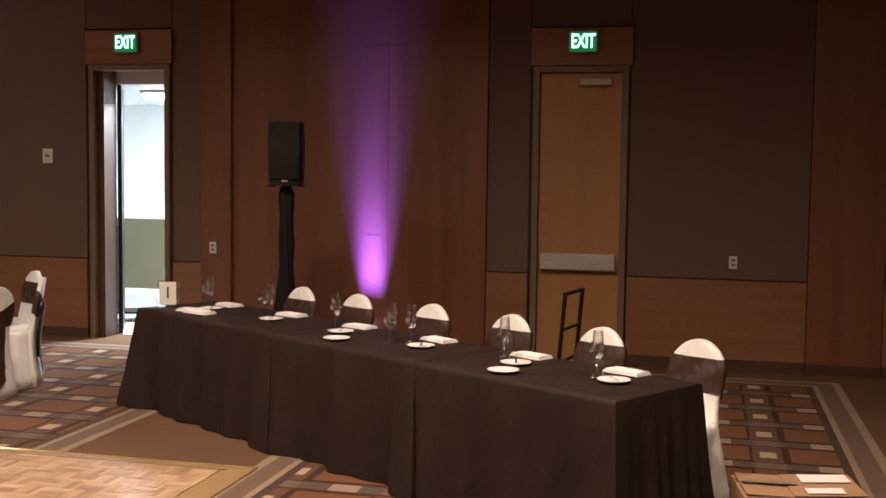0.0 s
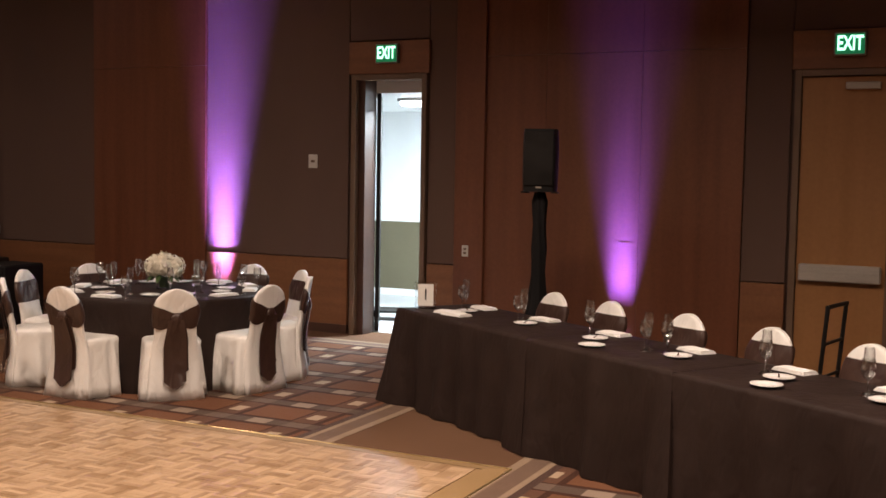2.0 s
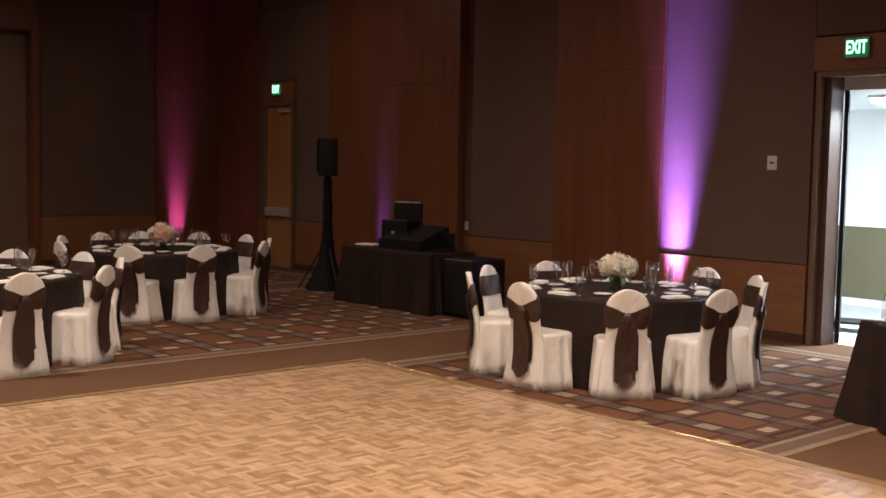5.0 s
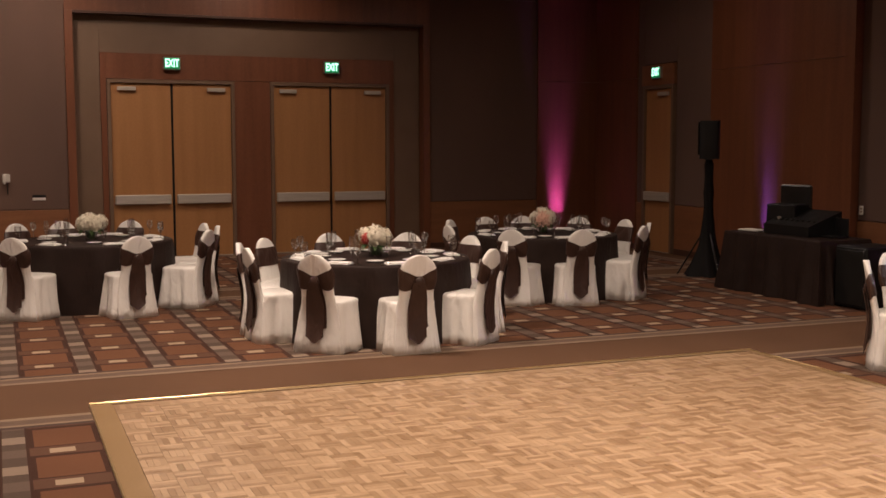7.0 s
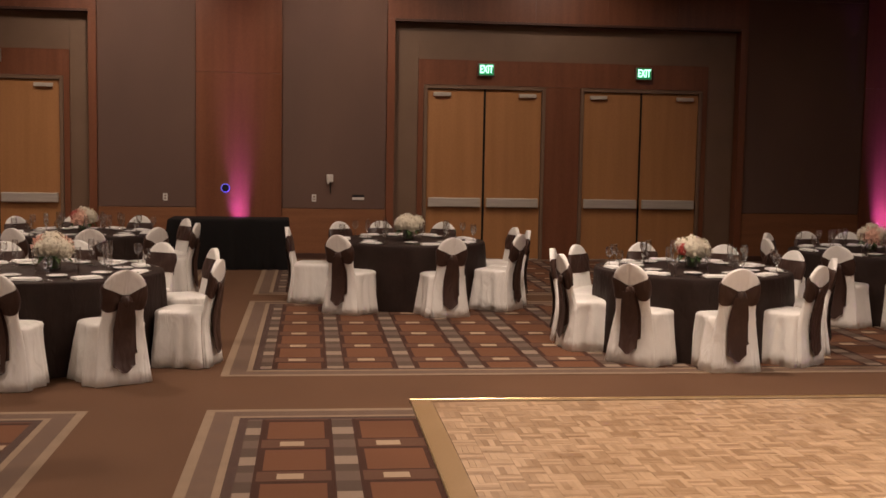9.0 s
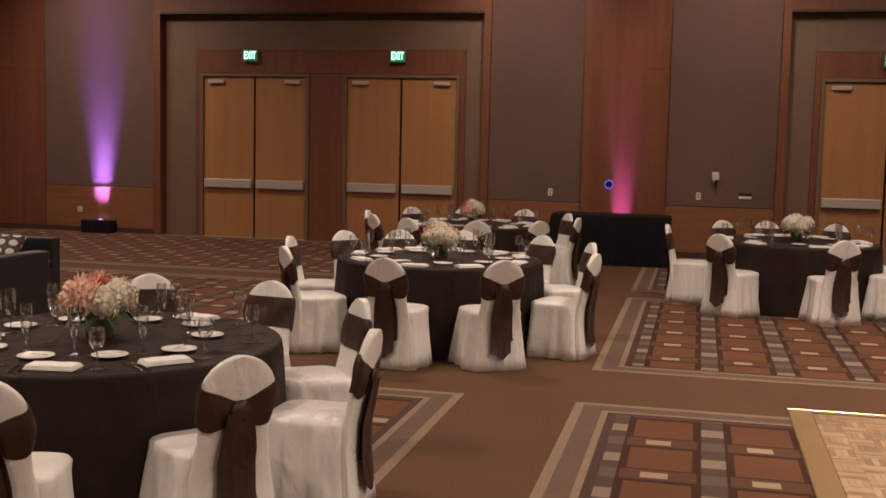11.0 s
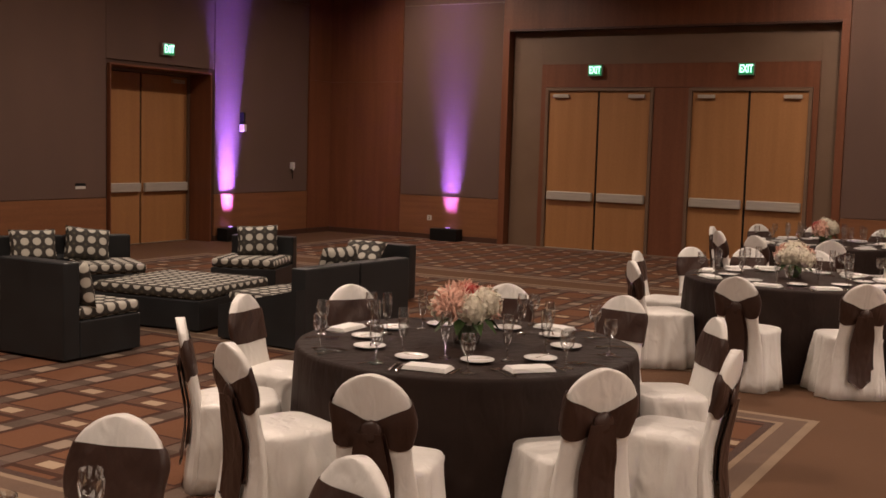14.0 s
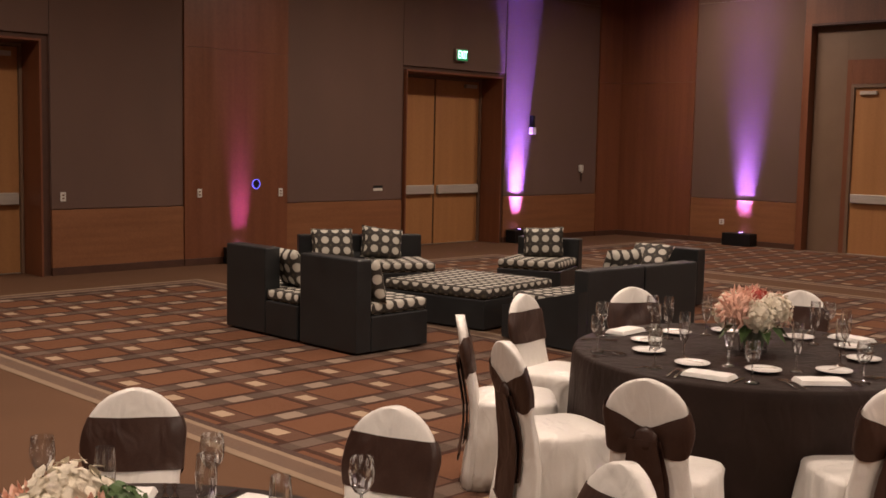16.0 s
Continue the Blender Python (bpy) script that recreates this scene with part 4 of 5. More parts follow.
PALETTES = [
    (("petal_white",), "white hydrangea centrepiece in a low glass vase"),
    (("petal_white", "petal_white", "petal_peach", "petal_white", "petal_red"), "white and coral flower centrepiece in a low glass vase"),
    (("petal_white", "petal_peach", "petal_white"), "white and peach flower centrepiece in a low glass vase"),
    (("petal_white",), "white hydrangea centrepiece in a low glass vase"),
    (("petal_white", "petal_peach", "petal_white", "petal_white"), "white and orange flower centrepiece in a low glass vase"),
    (("petal_white", "petal_red", "petal_peach", "petal_white"), "white and red flower centrepiece in a low glass vase"),
    (("petal_red", "petal_peach", "petal_white", "petal_white", "petal_peach", "petal_peach", "petal_white"), "peach dahlia, red and white hydrangea centrepiece"),
    (("petal_white", "petal_white", "petal_peach", "leaf"), "white and green flower centrepiece in a low vase"),
]
TABLE_TOP = 0.7635
for (tx, ty), angles, n in TABLES:
    round_table(tx, ty, 40 + n, 17 * n)
    rnd = random.Random(70 + n)
    for a in angles:
        r = CHAIR_RING[n] + rnd.uniform(-0.03, 0.03)
        cx, cy = SEATS[n][angles.index(a)] if n in SEATS else (tx + r * math.cos(radians(a)), ty + r * math.sin(radians(a)))
        put_chair(cx, cy, a + 180 + rnd.uniform(-5, 5))
        place_setting(pose(tx + 0.90 * math.cos(radians(a)), ty + 0.90 * math.sin(radians(a)), TABLE_TOP, 0, 0, a + 90), rnd, n in (4, 6, 7, 1, 3), n != 6 or a in (53, 15, -86, 166))
    palette, words = PALETTES[n]
    centrepiece(tx, ty, TABLE_TOP, n + 1, palette, words, 1.2 if n == 6 else 1.08)

# ---------------------------------------------------------------- head table
HX, HY, HANG = -0.115, 5.469, 147.2
HEAD = pose(HX, HY, 0, 0, 0, HANG)


def draped_table(name, m, x0, x1, y0, y1, top, mat, words, seed, group=""):
    """A long table under a cloth to the floor; x along its front edge."""
    rnd = random.Random(seed)
    t = thing("folding_table", m, "long folding table hidden under its cloth", "table", group)
    part("tabletop", box(x0 + 0.02, x1 - 0.02, min(y0, y1) + 0.02, max(y0, y1) - 0.02, top - 0.035, top - 0.006, 0.004), M["edge_trim"], t)
    for lx in (x0 + 0.15, x1 - 0.15):
        for ly in (min(y0, y1) + 0.12, max(y0, y1) - 0.12):
            part("leg", tube((lx, ly, 0), (lx, ly, top - 0.035), 0.016), M["black_metal"], t)
    cx, cy, hx, hy = (x0 + x1) / 2, (y0 + y1) / 2, (x1 - x0) / 2, abs(y1 - y0) / 2
    ph = [rnd.uniform(0, 6.28) for _ in range(3)]
    n = 44
    edge = []
    for side in range(4):
        for k in range(n):
            f = k / n * 2 - 1
            px, py = ((f, -1), (1, f), (-f, 1), (-1, -f))[side]
            edge.append((px, py))
    prof = [(0.5, top + 0.001, 0, 0), (0.97, top, 0, 0), (1.0, top - 0.006, 0, 0), (1.0, top - 0.03, 0.006, 0.0), (1.0, top - 0.25, 0.014, 0.012), (1.0, top * 0.35, 0.026, 0.024), (1.0, 0.12, 0.036, 0.034), (1.0, 0.008, 0.042, 0.040)]
    rings = []
    for s, z, off, amp in prof:
        ringv = []
        for i, (px, py) in enumerate(edge):
            u = px * hx + py * 0.7
            v = py * hy * 2.0 + px * 0.3
            w = off + amp * (0.6 * math.sin(u * 9.0 + ph[0] + v * 3) + 0.5 * math.sin(u * 17 + v * 11 + ph[1]) + 0.3 * math.sin(v * 23 + ph[2]))
            corner = (abs(px) * abs(py)) ** 6
            w += amp * 1.6 * corner
            ringv.append((cx + px * hx * s + (w if abs(px) == 1 else 0) * (1 if px > 0 else -1), cy + py * hy * s + (w if abs(py) == 1 else 0) * (1 if py > 0 else -1), z))
        rings.append(ringv)
    cl = tagged(part("tablecloth", loft(rings), mat, smooth=50, at=m), words, "tablecloth", group)
    return t


# three tables end to end; x runs away from the near corner, -y to the chairs
for k, (a, b) in enumerate(((0.0, 1.41), (1.41, 2.80), (2.80, 4.58))):
    draped_table("head", HEAD, a + 0.004, b - 0.004, -0.72, 0.0, 0.762 + 0.0015 * k, M["cloth"], "dark espresso brown cloth to the floor on the head table", 90 + k, "head table")
rnd = random.Random(5)
for cx, cy in ((0.257, 6.66), (-0.32, 6.98), (-0.95, 7.40), (-1.585, 7.785), (-2.27, 8.215), (-2.85, 8.56)):
    put_chair(cx, cy, HANG + 90 + rnd.uniform(-3, 3))
# settings along the table: distance from the near end, napkins at the chairs' side
for s in (0.40, 1.08, 1.86, 2.64, 3.43, 4.21):
    put_napkin(HEAD @ pose(s, -0.60 + rnd.uniform(-0.015, 0.015), 0.766, 0, 0, rnd.uniform(-8, 8)))
    put_plate(HEAD @ pose(s - 0.11, -0.36, 0.766))
    put_knife(HEAD @ pose(s - 0.11, -0.36, 0.7835, 0, 0, 50 + rnd.uniform(-15, 15)) @ Matrix.Diagonal((0.7, 0.7, 0.7, 1)))
    put_flute(HEAD @ pose(s + 0.08, -0.47 + rnd.uniform(-0.02, 0.02), 0.766))
    put_goblet(HEAD @ pose(s + 0.03, -0.41 + rnd.uniform(-0.02, 0.02), 0.766))
put_plate(HEAD @ pose(0.85, -0.13, 0.766))
put_plate(HEAD @ pose(2.31, -0.15, 0.766))
put_goblet(HEAD @ pose(2.02, -0.34, 0.766))
put_flute(HEAD @ pose(2.06, -0.40, 0.766))
put_napkin(HEAD @ pose(4.10, -0.20, 0.766, 0, 0, 25))
put_napkin(HEAD @ pose(3.96, -0.17, 0.766, 0, 0, 10))
sg = thing("table_number", HEAD @ pose(4.44, -0.18, 0.766, 0, 0, -118), "white table number card in a clear upright frame", "sign")
part("holder", box(-0.085, 0.085, -0.006, 0.006, 0.0, 0.215, 0.003), M["glass"], sg, "clear acrylic frame")
part("card", box(-0.062, 0.062, -0.0095, -0.0065, 0.02, 0.195), M["paper"], sg, "white card")
part("foot", box(-0.085, 0.085, -0.04, 0.04, 0.0, 0.006, 0.002), M["glass"], sg)
cu = bpy.data.curves.new("lettering", "FONT")
cu.body, cu.size, cu.align_x, cu.align_y, cu.extrude = "1", 0.13, "CENTER", "CENTER", 0.0008
cu.materials.append(M["print"])
o = new("lettering", cu)
o.parent, o.matrix_basis = sg, pose(0, -0.0105, 0.108, 90, 0, 0)
o["label"] = "black numeral"

# ---------------------------------------------------------------- loudspeakers, table with sound gear, cart, box


def loudspeaker(x, y, low, turn):
    st = thing("speaker_stand", pose(x, y, 0, 0, 0, turn), "tripod speaker stand wrapped in a black cloth skirt", "stand", "speaker stands")
    part("pole", tube((0, 0, 0.02), (0, 0, low), 0.019), M["black_metal"], st)
    for k in range(3):
        a = 2.1 * k + 0.5
        part("leg", tube((0, 0, 0.75), (0.42 * math.cos(a), 0.42 * math.sin(a), 0.012), 0.012), M["black_metal"], st)
    part("skirt", lathe([(0.31, 0.004), (0.22, 0.18), (0.12, 0.45), (0.080, 0.75), (0.058, 1.0), (0.066, 1.2), (0.052, 1.4), (0.062, low - 0.08), (0.04, low - 0.004)], 40, False,
                        lambda a, i: 1 + 0.14 * math.sin(6 * a + i * 0.9) + 0.06 * math.sin(11 * a + 2 * i)), M["black_cloth"], st, "gathered black cloth", smooth=True)
    sp = thing("loudspeaker", pose(x, y, low, 0, 0, turn), "black plastic loudspeaker cabinet on a stand", "loudspeaker", "loudspeakers")
    part("cabinet", loft([oval(0.148 - 0.008 * (abs(k - 2) == 2), 0.14, 0.0 + 0.54 * k / 4, 0, 24, 6) for k in range(5)]), M["black"], sp, smooth=40)
    part("grille", box(-0.128, 0.128, -0.155, -0.136, 0.05, 0.52, 0.008), M["black_metal"], sp, "dark perforated metal grille")
    part("badge", box(-0.025, 0.025, -0.146, -0.138, 0.030, 0.046), M["steel"], sp)
    for sx in (-1, 1):
        part("foot", box(sx * 0.13 - 0.03, sx * 0.13 + 0.03, -0.06, 0.06, -0.012, 0.0), M["black"], sp)


loudspeaker(-3.24, 9.20, 1.70, 14)
loudspeaker(-13.25, 9.62, 1.68, -40)

draped_table("sound", pose(0, 0, 0), -12.0, -10.18, 9.0, 9.75, 0.762, M["cloth"], "dark brown cloth to the floor on the sound table", 120)
g = thing("mixer_console", pose(-11.0, 9.4, 0.768), "black sound mixing console in a sloped case", "mixer")
part("case", loft([[(-0.42, -0.24, 0), (0.42, -0.24, 0), (0.42, 0.26, 0), (-0.42, 0.26, 0)], [(-0.42, -0.24, 0.12), (0.42, -0.24, 0.12), (0.42, 0.26, 0.30), (-0.42, 0.26, 0.30)]]), M["black"], g)
for k in range(8):
    part("fader", box(-0.36 + 0.1 * k, -0.33 + 0.1 * k, -0.12, -0.08, 0.15, 0.19, 0.004), M["black_metal"], g)
g = thing("equipment_case", pose(-11.35, 9.5, 0.768, 0, 0, 12), "black equipment rack case with an open lid", "case")
part("body", box(-0.22, 0.22, -0.18, 0.18, 0.0, 0.36, 0.012), M["black"], g)
part("lid", box(-0.24, 0.24, 0.10, 0.16, 0.30, 0.60, 0.02), M["black_metal"], g)
part("latch", box(-0.03, 0.03, -0.195, -0.18, 0.15, 0.21, 0.004), M["steel"], g)
g = thing("laptop", pose(-10.5, 9.45, 0.768, 0, 0, -8), "black laptop computer, open", "laptop")
part("base", box(-0.17, 0.17, -0.12, 0.12, 0.0, 0.02, 0.004), M["black"], g)
part("screen", box(-0.17, 0.17, 0.10, 0.115, 0.02, 0.23, 0.004), M["black"], g)
g = tagged(part("paper_stack", box(-0.15, 0.15, -0.11, 0.11, 0, 0.02, 0.003), M["paper"], at=pose(-11.75, 9.25, 0.768, 0, 0, 15)), "small stack of white papers on the sound table", "papers")
g = thing("speaker_case", pose(-9.85, 9.45, 0.0), "black bass speaker cabinet standing on the carpet", "loudspeaker")
part("cabinet", box(-0.25, 0.25, -0.3, 0.3, 0.02, 0.72, 0.02), M["black"], g)
part("grille", box(-0.22, 0.22, -0.315, -0.298, 0.06, 0.68, 0.006), M["black_metal"], g)
for sx in (-0.2, 0.2):
    for sy in (-0.24, 0.24):
        part("foot", tube((sx, sy, 0.004), (sx, sy, 0.022), 0.02), M["black"], g)

draped_table("side", pose(0, 0, 0), -17.85, -17.12, -2.15, -0.36, 0.765, M["black_cloth"], "black cloth to the floor on a side table by the wall", 130)

c = thing("platform_cart", pose(-0.79, 8.98, 0, 0, 0, 78), "black steel platform cart with a tubular push handle", "cart")
part("deck", box(-0.30, 0.30, -0.05, 0.85, 0.15, 0.18, 0.008), M["black_metal"], c)
part("handle", tube((-0.21, 0, 0.16), (-0.21, -0.06, 0.90), 0.017), M["black_metal"], c)
part("handle", tube((0.21, 0, 0.16), (0.21, -0.06, 0.90), 0.017), M["black_metal"], c)
part("handle", tube((-0.222, -0.06, 0.90), (0.222, -0.06, 0.90), 0.017), M["black_metal"], c)
part("crossbar", tube((-0.21, -0.038, 0.62), (0.21, -0.038, 0.62), 0.013), M["black_metal"], c)
part("crossbar", tube((-0.21, -0.015, 0.36), (0.21, -0.015, 0.36), 0.013), M["black_metal"], c)
for wx in (-0.22, 0.22):
    for wy in (0.05, 0.75):
        w = part("caster", tube((wx - 0.018, wy, 0.064), (wx + 0.018, wy, 0.064), 0.06, sides=18), M["black"], c)
        part("fork", box(wx - 0.026, wx + 0.026, wy - 0.02, wy + 0.02, 0.10, 0.15, 0.003), M["steel"], w)

b = thing("cardboard_box", pose(0.76, 5.98, 0.004, 0, 0, 8), "brown cardboard carton with folded flaps and white labels on the carpet", "box")
part("body", box(-0.30, 0.30, -0.20, 0.20, 0.0, 0.27, 0.004), M["cardboard"], b)
part("flap", box(-0.295, 0.02, -0.195, 0.195, 0.271, 0.275), M["cardboard"], b, at=pose(0, 0, 0, 0, 2, 0))
part("flap", box(-0.05, 0.295, -0.195, 0.195, 0.277, 0.281), M["cardboard"], b, at=pose(0, 0, 0.004, 0, -2, 0))
part("label", box(0.03, 0.27, 0.02, 0.16, 0.298, 0.300), M["paper"], b, "white shipping label", at=pose(0, 0, -0.006, 0, -2, 0))
part("label", box(0.02, 0.20, -0.17, -0.08, 0.296, 0.298), M["paper"], b, "white shipping label", at=pose(0, 0, -0.006, 0, -2, 0))
part("tape", box(-0.295, -0.02, -0.025, 0.025, 0.290, 0.2915), M["beige_line"], b, at=pose(0, 0, 0.002, 0, 2, 0))

h = thing("wheeled_rack", pose(-6.38, 12.35, 0, 0, 0, 20), "dark wheeled catering rack standing in the corridor", "rack")
part("frame", tube((-0.25, 0, 0.1), (-0.25, 0, 1.15), 0.018), M["black_metal"], h)
part("base", box(-0.28, 0.28, -0.2, 0.2, 0.10, 0.13, 0.004), M["black_metal"], h)
for wx in (-0.24, 0.24):
    for wy in (-0.16, 0.16):
        part("caster", tube((wx - 0.015, wy, 0.05), (wx + 0.015, wy, 0.05), 0.05, sides=16), M["black"], h)

# ---------------------------------------------------------------- lounge


def pillow(w, h, t):
    bm = bmesh.new()
    n = 12
    for side in (-1, 1):
        grid = []
        for i in range(n + 1):
            row = []
            for j in range(n + 1):
                u, v = i / n * 2 - 1, j / n * 2 - 1
                puff = ((1 - u ** 4) * (1 - v ** 4)) ** 0.6
                pin = 1 - 0.06 * (1 - abs(u)) * abs(v) - 0.06 * (1 - abs(v)) * abs(u)
                row.append(bm.verts.new((w * u * pin, side * t * puff, h * v * pin)))
            grid.append(row)
        for a, b2 in zip(grid, grid[1:]):
            for j in range(n):
                bm.faces.new((a[j], a[j + 1], b2[j + 1], b2[j]))
    bmesh.ops.remove_doubles(bm, verts=bm.verts, dist=1e-4)
    return bm


def put_pillow(x, y, z, turn, lean=18, tilt=0):
    return tagged(part("throw_pillow", pillow(0.25, 0.20, 0.075), M["dots"], smooth=True, at=pose(x, y, z, 0, 0, turn) @ pose(0, 0, 0, -lean, tilt, 0)), "square dark throw pillow with large pale dots", "pillow", "pillows of the lounge")


def lounge_seat(name, m, w, d, back_h, words, back="rear", arm=""):
    """A low module: x across, seat faces -y, back at +y."""
    s = thing("lounge_chair", m, words, "sofa", "lounge seats")
    part("base", box(-w / 2, w / 2, -d / 2, d / 2 - 0.17, 0.02, 0.33, 0.012, seg=2), M["leather"], s, "black leatherette base")
    part("back", box(-w / 2, w / 2, d / 2 - 0.168, d / 2, 0.02, back_h, 0.014, seg=2), M["leather"], s, "tall flat black leatherette back")
    part("cushion", box(-w / 2 + 0.01, w / 2 - 0.01, -d / 2 - 0.01, d / 2 - 0.175, 0.332, 0.44, 0.035, seg=3), M["dots"], s, "seat cushion with large pale dots", smooth=40)
    if arm:
        sx = -1 if arm == "left" else 1
        x0, x1 = (w / 2 + 0.002, w / 2 + 0.12) if sx > 0 else (-w / 2 - 0.12, -w / 2 - 0.002)
        part("arm", loft([[(x0, d / 2, 0.02), (x1, d / 2, 0.02), (x1, d / 2, 0.54), (x0, d / 2, 0.54)], [(x0, -d / 2, 0.02), (x1, -d / 2, 0.02), (x1, -d / 2, 0.32), (x0, -d / 2, 0.32)]]), M["leather"], s, "sloping black arm")
    for fx in (-w / 2 + 0.08, w / 2 - 0.08):
        for fy in (-d / 2 + 0.08, d / 2 - 0.08):
            part("foot", tube((fx, fy, 0.004), (fx, fy, 0.03), 0.025), M["black"], s)
    return s


BLACKSEAT = "black leatherette lounge seat with a dotted cushion"
# two by the aisle, the first with a back along half of its side
u = thing("lounge_chaise", pose(-6.55, -8.47, 0), "black leatherette chaise with a half back and dotted cushion", "sofa", "lounge seats")
part("base", box(-0.40, 0.225, -0.56, 0.55, 0.02, 0.33, 0.012, seg=2), M["leather"], u)
part("side_panel", box(0.226, 0.40, 0.075, 0.55, 0.02, 0.335, 0.012, seg=2), M["leather"], u)
part("back", box(0.228, 0.40, -0.56, 0.07, 0.02, 0.82, 0.014, seg=2), M["leather"], u, "tall flat black leatherette back")
part("cushion", box(-0.41, 0.22, -0.55, 0.54, 0.332, 0.44, 0.035, seg=3), M["dots"], u, "seat cushion with large pale dots", smooth=40)
part("side_cushion", box(0.222, 0.395, 0.08, 0.54, 0.337, 0.44, 0.03, seg=3), M["dots"], u, smooth=40)
for fx in (-0.32, 0.32):
    for fy in (-0.48, 0.47):
        part("foot", tube((fx, fy, 0.004), (fx, fy, 0.03), 0.025), M["black"], u)
lounge_seat("b", pose(-6.56, -7.48, 0, 0, 0, -90), 0.78, 0.84, 0.82, BLACKSEAT)
put_pillow(-6.45, -8.42, 0.62, -100, 20)
put_pillow(-6.40, -7.30, 0.62, -90, 14)
# the two-seat sofa in front of the south wall
lounge_seat("c", pose(-8.30, -10.02, 0, 0, 0, 150), 0.74, 0.92, 0.70, BLACKSEAT)
lounge_seat("d", pose(-8.95, -9.645, 0, 0, 0, 150), 0.74, 0.92, 0.70, BLACKSEAT, arm="left")
put_pillow(-8.34, -10.10, 0.605, 150, 24)
put_pillow(-8.86, -9.82, 0.615, 148, 24, 7)
# west side
lounge_seat("e", pose(-10.55, -8.78, 0, 0, 0, 112), 0.80, 0.92, 0.66, BLACKSEAT)
put_pillow(-10.66, -8.83, 0.61, 125, 20, -3)
lounge_seat("f", pose(-10.80, -7.30, 0, 0, 0, 92), 0.82, 0.90, 0.66, BLACKSEAT)
put_pillow(-10.72, -7.30, 0.565, 100, 48)
# the pair with their backs to the tables
lounge_seat("g", pose(-8.27, -6.42, 0, 0, 0, -4), 0.78, 0.95, 0.72, BLACKSEAT, arm="right")
lounge_seat("h", pose(-9.06, -6.36, 0, 0, 0, -4), 0.78, 0.95, 0.72, BLACKSEAT)
put_pillow(-8.95, -6.42, 0.64, -10, 20)
o = thing("ottoman", pose(-8.42, -7.95, 0, 0, 0, 8), "large square black ottoman with a dotted cushion top", "ottoman")
part("base", box(-0.62, 0.62, -0.62, 0.62, 0.02, 0.31, 0.012, seg=2), M["leather"], o)
part("cushion", box(-0.63, 0.63, -0.63, 0.63, 0.312, 0.42, 0.035, seg=3), M["dots"], o, "top cushion with large pale dots", smooth=40)
for fx in (-0.5, 0.5):
    for fy in (-0.5, 0.5):
        part("foot", tube((fx, fy, 0.004), (fx, fy, 0.03), 0.025), M["black"], o)

# ---------------------------------------------------------------- uplight boxes and wall fittings
for ux, uy, dx, dy, colour, watts in UPLIGHTS:
    u = thing("uplight", pose(ux, uy, 0.004, 0, 0, 90 if dx else 0), "black floor uplight box with a glowing violet lens", "uplight", "uplights at the walls")
    part("case", box(-0.30, 0.30, -0.125, 0.125, 0.0, 0.235, 0.012), M["black"], u)
    part("lens", lathe([(0.05, 0.236), (0.05, 0.243), (0.03, 0.246)], 20), M["lens_violet"], u, "lit violet lens", at=pose(0, 0.06 if dx or dy > 0 else -0.06, 0))
    part("bezel", lathe([(0.062, 0.234), (0.062, 0.246), (0.052, 0.246), (0.052, 0.236)], 20, False), M["black_metal"], u, at=pose(0, 0.06 if dx or dy > 0 else -0.06, 0))


def wall_plate(m, w, h, words, holes=2):
    p = thing("wall_plate", m, words, "wall plate", "wall plates")
    part("cover", box(-w / 2, w / 2, -0.008, 0.0, -h / 2, h / 2, 0.003), M["plate_white"], p)
    for k in range(holes):
        off = (k - (holes - 1) / 2) * h * 0.36
        part("socket", box(-w * 0.22, w * 0.22, -0.011, -0.0075, off - h * 0.09, off + h * 0.09, 0.002), M["taupe"], p)


OUTLET = "small off-white wall outlet plate on the fabric"
for x, z in ((-4.72, 1.02), (0.52, 1.02), (-11.62, 1.0)):
    wall_plate(pose(x, NORTH - (0.04 if x in (-4.72,) else 0.002) - (0.05 if x < -11 else 0) - (0.04 if x == -4.72 else 0), z), 0.075, 0.12, OUTLET)
wall_plate(pose(-6.69, NORTH - 0.002, 1.955), 0.12, 0.155, "square off-white thermostat plate on the fabric wall", 1)
part_y = WEST + 0.162
for y, z in ((-2.40, 1.02), (0.04, 1.03)):
    wall_plate(pose(part_y, y, z, 0, 0, 90), 0.075, 0.12, OUTLET)
wall_plate(pose(part_y + 0.014, -11.22, 0.42, 0, 0, 90), 0.10, 0.10, OUTLET)
for x, z in ((-6.78, 1.02), (-8.81, 1.03), (-10.23, 1.02)):
    wall_plate(pose(x, SOUTH + (0.032 if x < -8.6 else 0.002), z, 0, 0, 180), 0.075, 0.12, OUTLET)


def jack_panel(m):
    p = thing("jack_panel", m, "horizontal wall panel, dark above and white below", "wall plate", "jack panels")
    part("cover", box(-0.10, 0.10, -0.010, 0.0, -0.045, 0.0, 0.003), M["plate_white"], p)
    part("window", box(-0.10, 0.10, -0.012, 0.0, 0.002, 0.045, 0.003), M["black"], p, "dark strip")


jack_panel(pose(part_y, 0.78, 1.05, 0, 0, 90))
jack_panel(pose(-12.22, SOUTH + 0.002, 1.05, 0, 0, 180))


def wall_phone(m):
    p = thing("wall_phone", m, "off-white wall telephone with a hanging cord", "telephone", "wall telephones")
    part("body", box(-0.055, 0.055, -0.05, 0.0, -0.03, 0.10, 0.008), M["plate_white"], p)
    part("handset", box(-0.045, -0.012, -0.085, -0.051, -0.06, 0.09, 0.010), M["plate_white"], p)
    part("cord", tube((0.01, -0.03, -0.03), (0.015, -0.02, -0.22), 0.008), M["black"], p, "dark coiled cord")


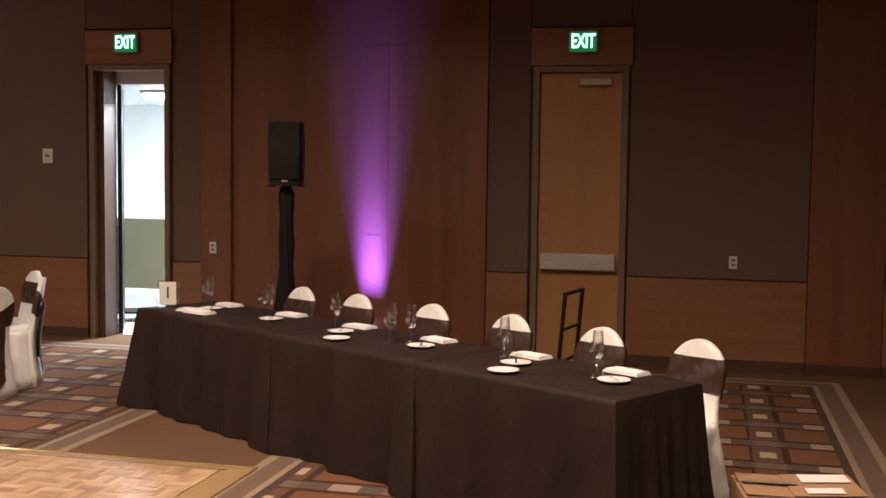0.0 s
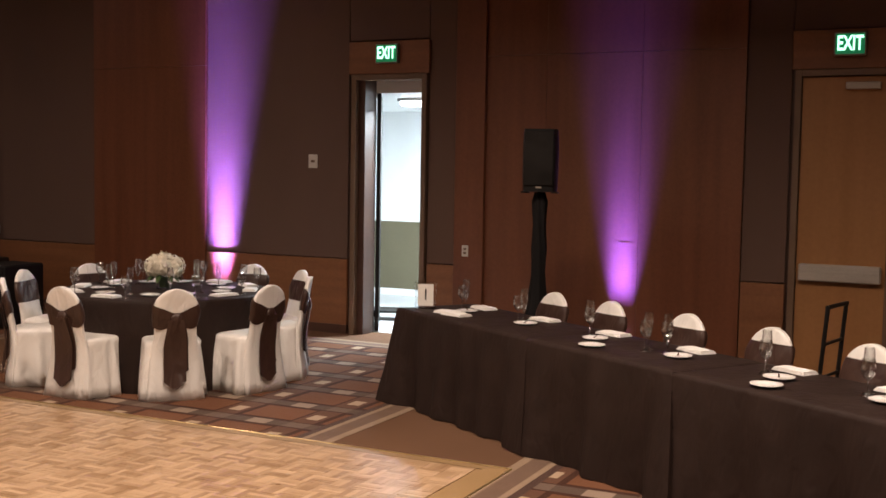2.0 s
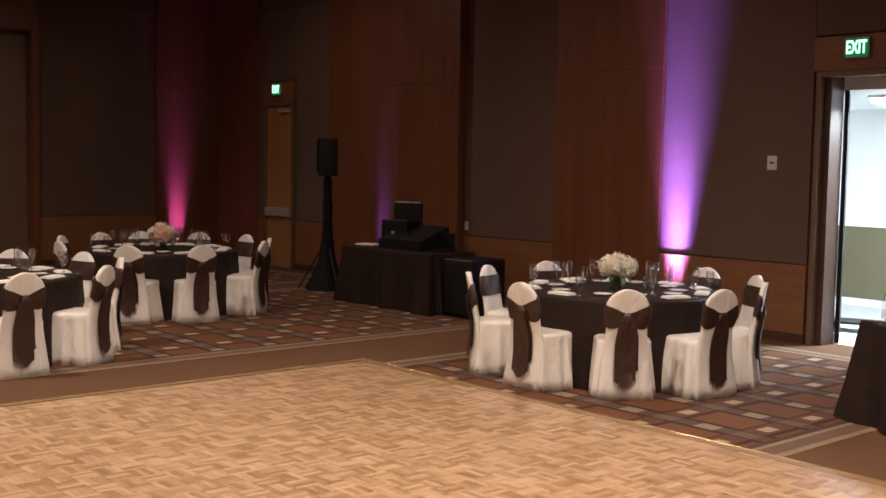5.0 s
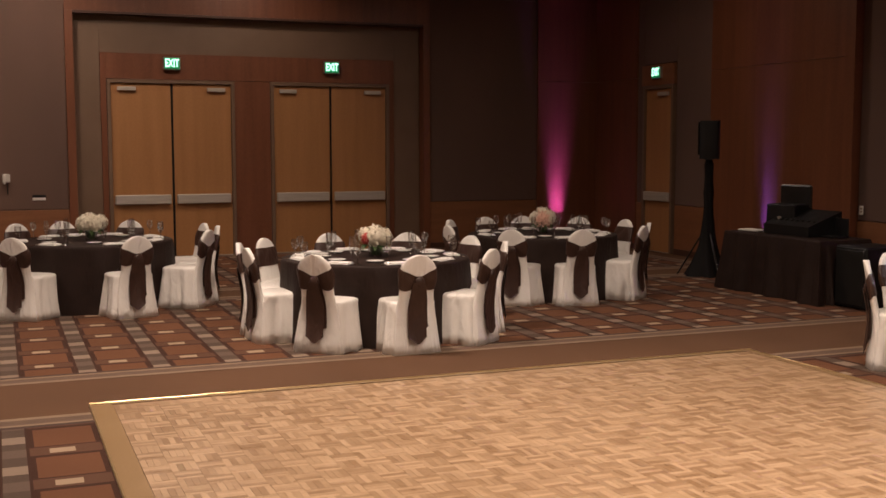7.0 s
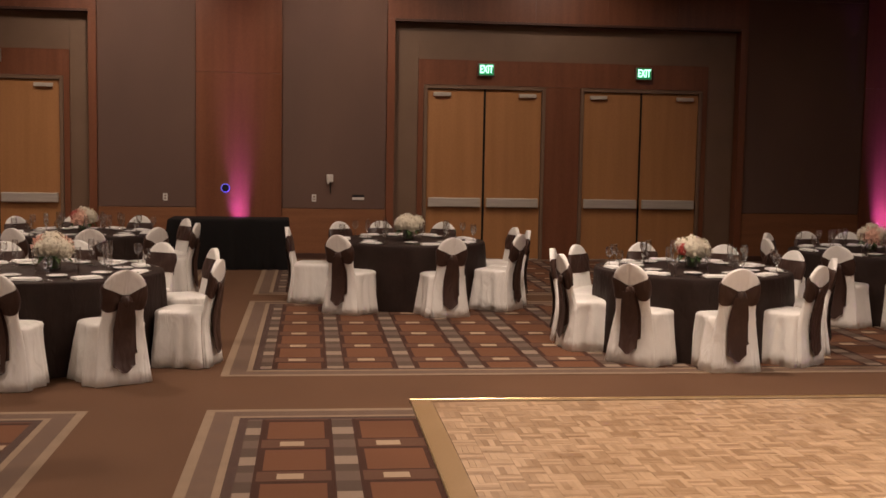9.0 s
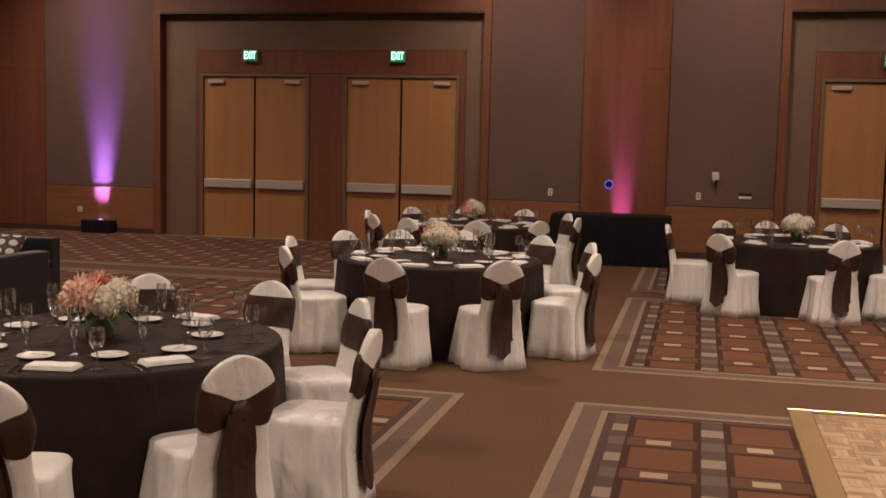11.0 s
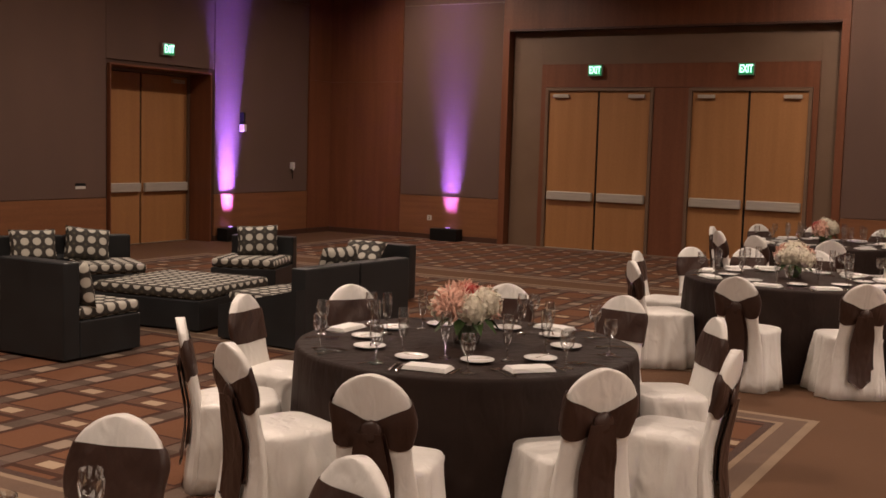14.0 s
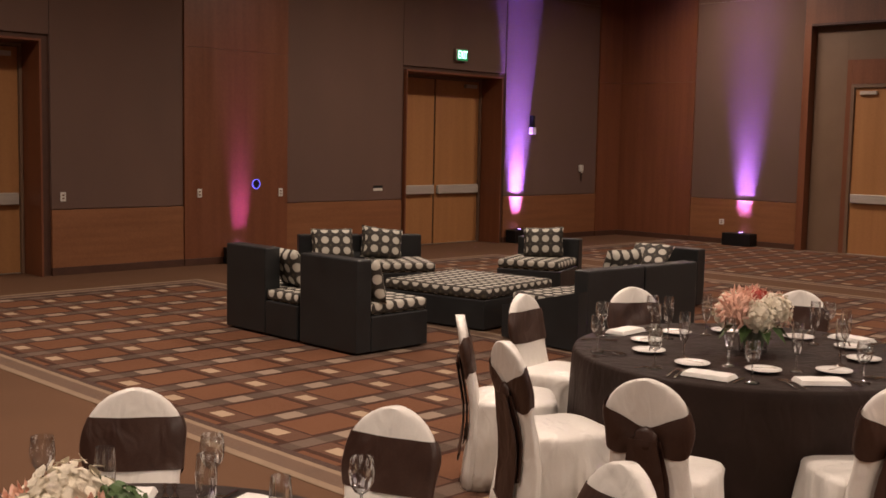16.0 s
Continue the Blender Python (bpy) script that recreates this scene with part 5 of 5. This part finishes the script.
wall_phone(pose(part_y, 0.30, 1.33, 0, 0, 90))
wall_phone(pose(-17.56, SOUTH + 0.002, 1.33, 0, 0, 180))
s = thing("wall_sconce", pose(-16.02, SOUTH + 0.002, 2.15, 0, 0, 180), "slim black wall fixture, its lit lower end put in as a pale cap", "wall lamp")
part("shaft", box(-0.035, 0.035, -0.09, 0.0, -0.02, 0.20, 0.008), M["black"], s)
# uplight falling on the lower end is put in as a pale colour
part("cap", box(-0.05, 0.05, -0.11, 0.0, -0.15, -0.02, 0.010), M["plate_white"], s, "pale cap, the light on it put into its colour")
for m in (pose(WEST + 0.195, -1.42, 1.18, 0, 0, 90), pose(-9.78, SOUTH + 0.034, 1.15, 0, 0, 180)):
    r = thing("wall_port", m, "round wall port, its blue reflection put in as a glowing ring", "wall port", "round wall ports")
    # the ring is no lamp: its emission stands for a reflection
    part("ring", join(bmesh.new(), lathe([(0.062, 0.0), (0.072, 0.0), (0.072, 0.014), (0.062, 0.014), (0.062, 0.0)], 28, False), pose(0, 0, 0, 90, 0, 0)), M["blue_reflection"], r, "thin ring, blue reflection put in as glow")
    part("disc", join(bmesh.new(), lathe([(0.061, 0.0), (0.061, 0.006), (0.03, 0.009)], 28), pose(0, 0, 0, 90, 0, 0)), M["lens_dark"], r, "dark glossy disc")
for z in (1.18, 0.89):
    part("ledge", slab("y", -3.07, -2.94, z - 0.0025, z + 0.0025, NORTH - 0.032, 0.002, 0.0005), M["wood"], north)

# ---------------------------------------------------------------- parquet blocks
TILE = 0.152
nx, ny = int((DX1 - DX0 - 0.28) / TILE), int((DY1 - DY0 - 0.28) / TILE)
ox, oy = (DX0 + DX1 - nx * TILE) / 2, (DY0 + DY1 - ny * TILE) / 2


def tile_mesh(flip):
    """Four oak slats side by side, with fine joints."""
    bm = bmesh.new()
    s = TILE / 4
    for k in range(4):
        a, b = k * s + 0.0006, (k + 1) * s - 0.0006
        z = 0.0245 + 0.0003 * ((k * 7) % 3)
        lo, hi = 0.0006, TILE - 0.0006
        x0, x1, y0, y1 = (a, b, lo, hi) if flip else (lo, hi, a, b)
        top = [bm.verts.new(p) for p in ((x0, y0, z), (x1, y0, z), (x1, y1, z), (x0, y1, z))]
        bot = [bm.verts.new((v.co.x, v.co.y, 0.0195)) for v in top]
        bm.faces.new(top)
        for i in range(4):
            bm.faces.new((top[i], bot[i], bot[(i + 1) % 4], top[(i + 1) % 4]))
    me = bpy.data.meshes.new("parquet_tile")
    bmesh.ops.recalc_face_normals(bm, faces=bm.faces)
    bm.to_mesh(me)
    bm.free()
    me.materials.append(M["parquet"])
    return me


tiles = (tile_mesh(False), tile_mesh(True))
far = bmesh.new()
count = 0
for i in range(nx):
    for j in range(ny):
        x, y = ox + i * TILE, oy + j * TILE
        if x > -5.6 and y < 3.9 and (x + 5.6) * 0.7 + (3.9 - y) > 2.05 and count < 300:
            o = new("parquet_tile", tiles[(i + j) % 2])
            o.parent, o.matrix_basis = dance, Matrix.Translation((x, y, 0))
            count += 1
        else:
            me = tiles[(i + j) % 2]
            start = len(far.verts)
            far.from_mesh(me)
            far.verts.ensure_lookup_table()
            for v in far.verts[start:]:
                v.co.x += x
                v.co.y += y
tagged(part("parquet_field", far, M["parquet"], dance), kind="stuff")
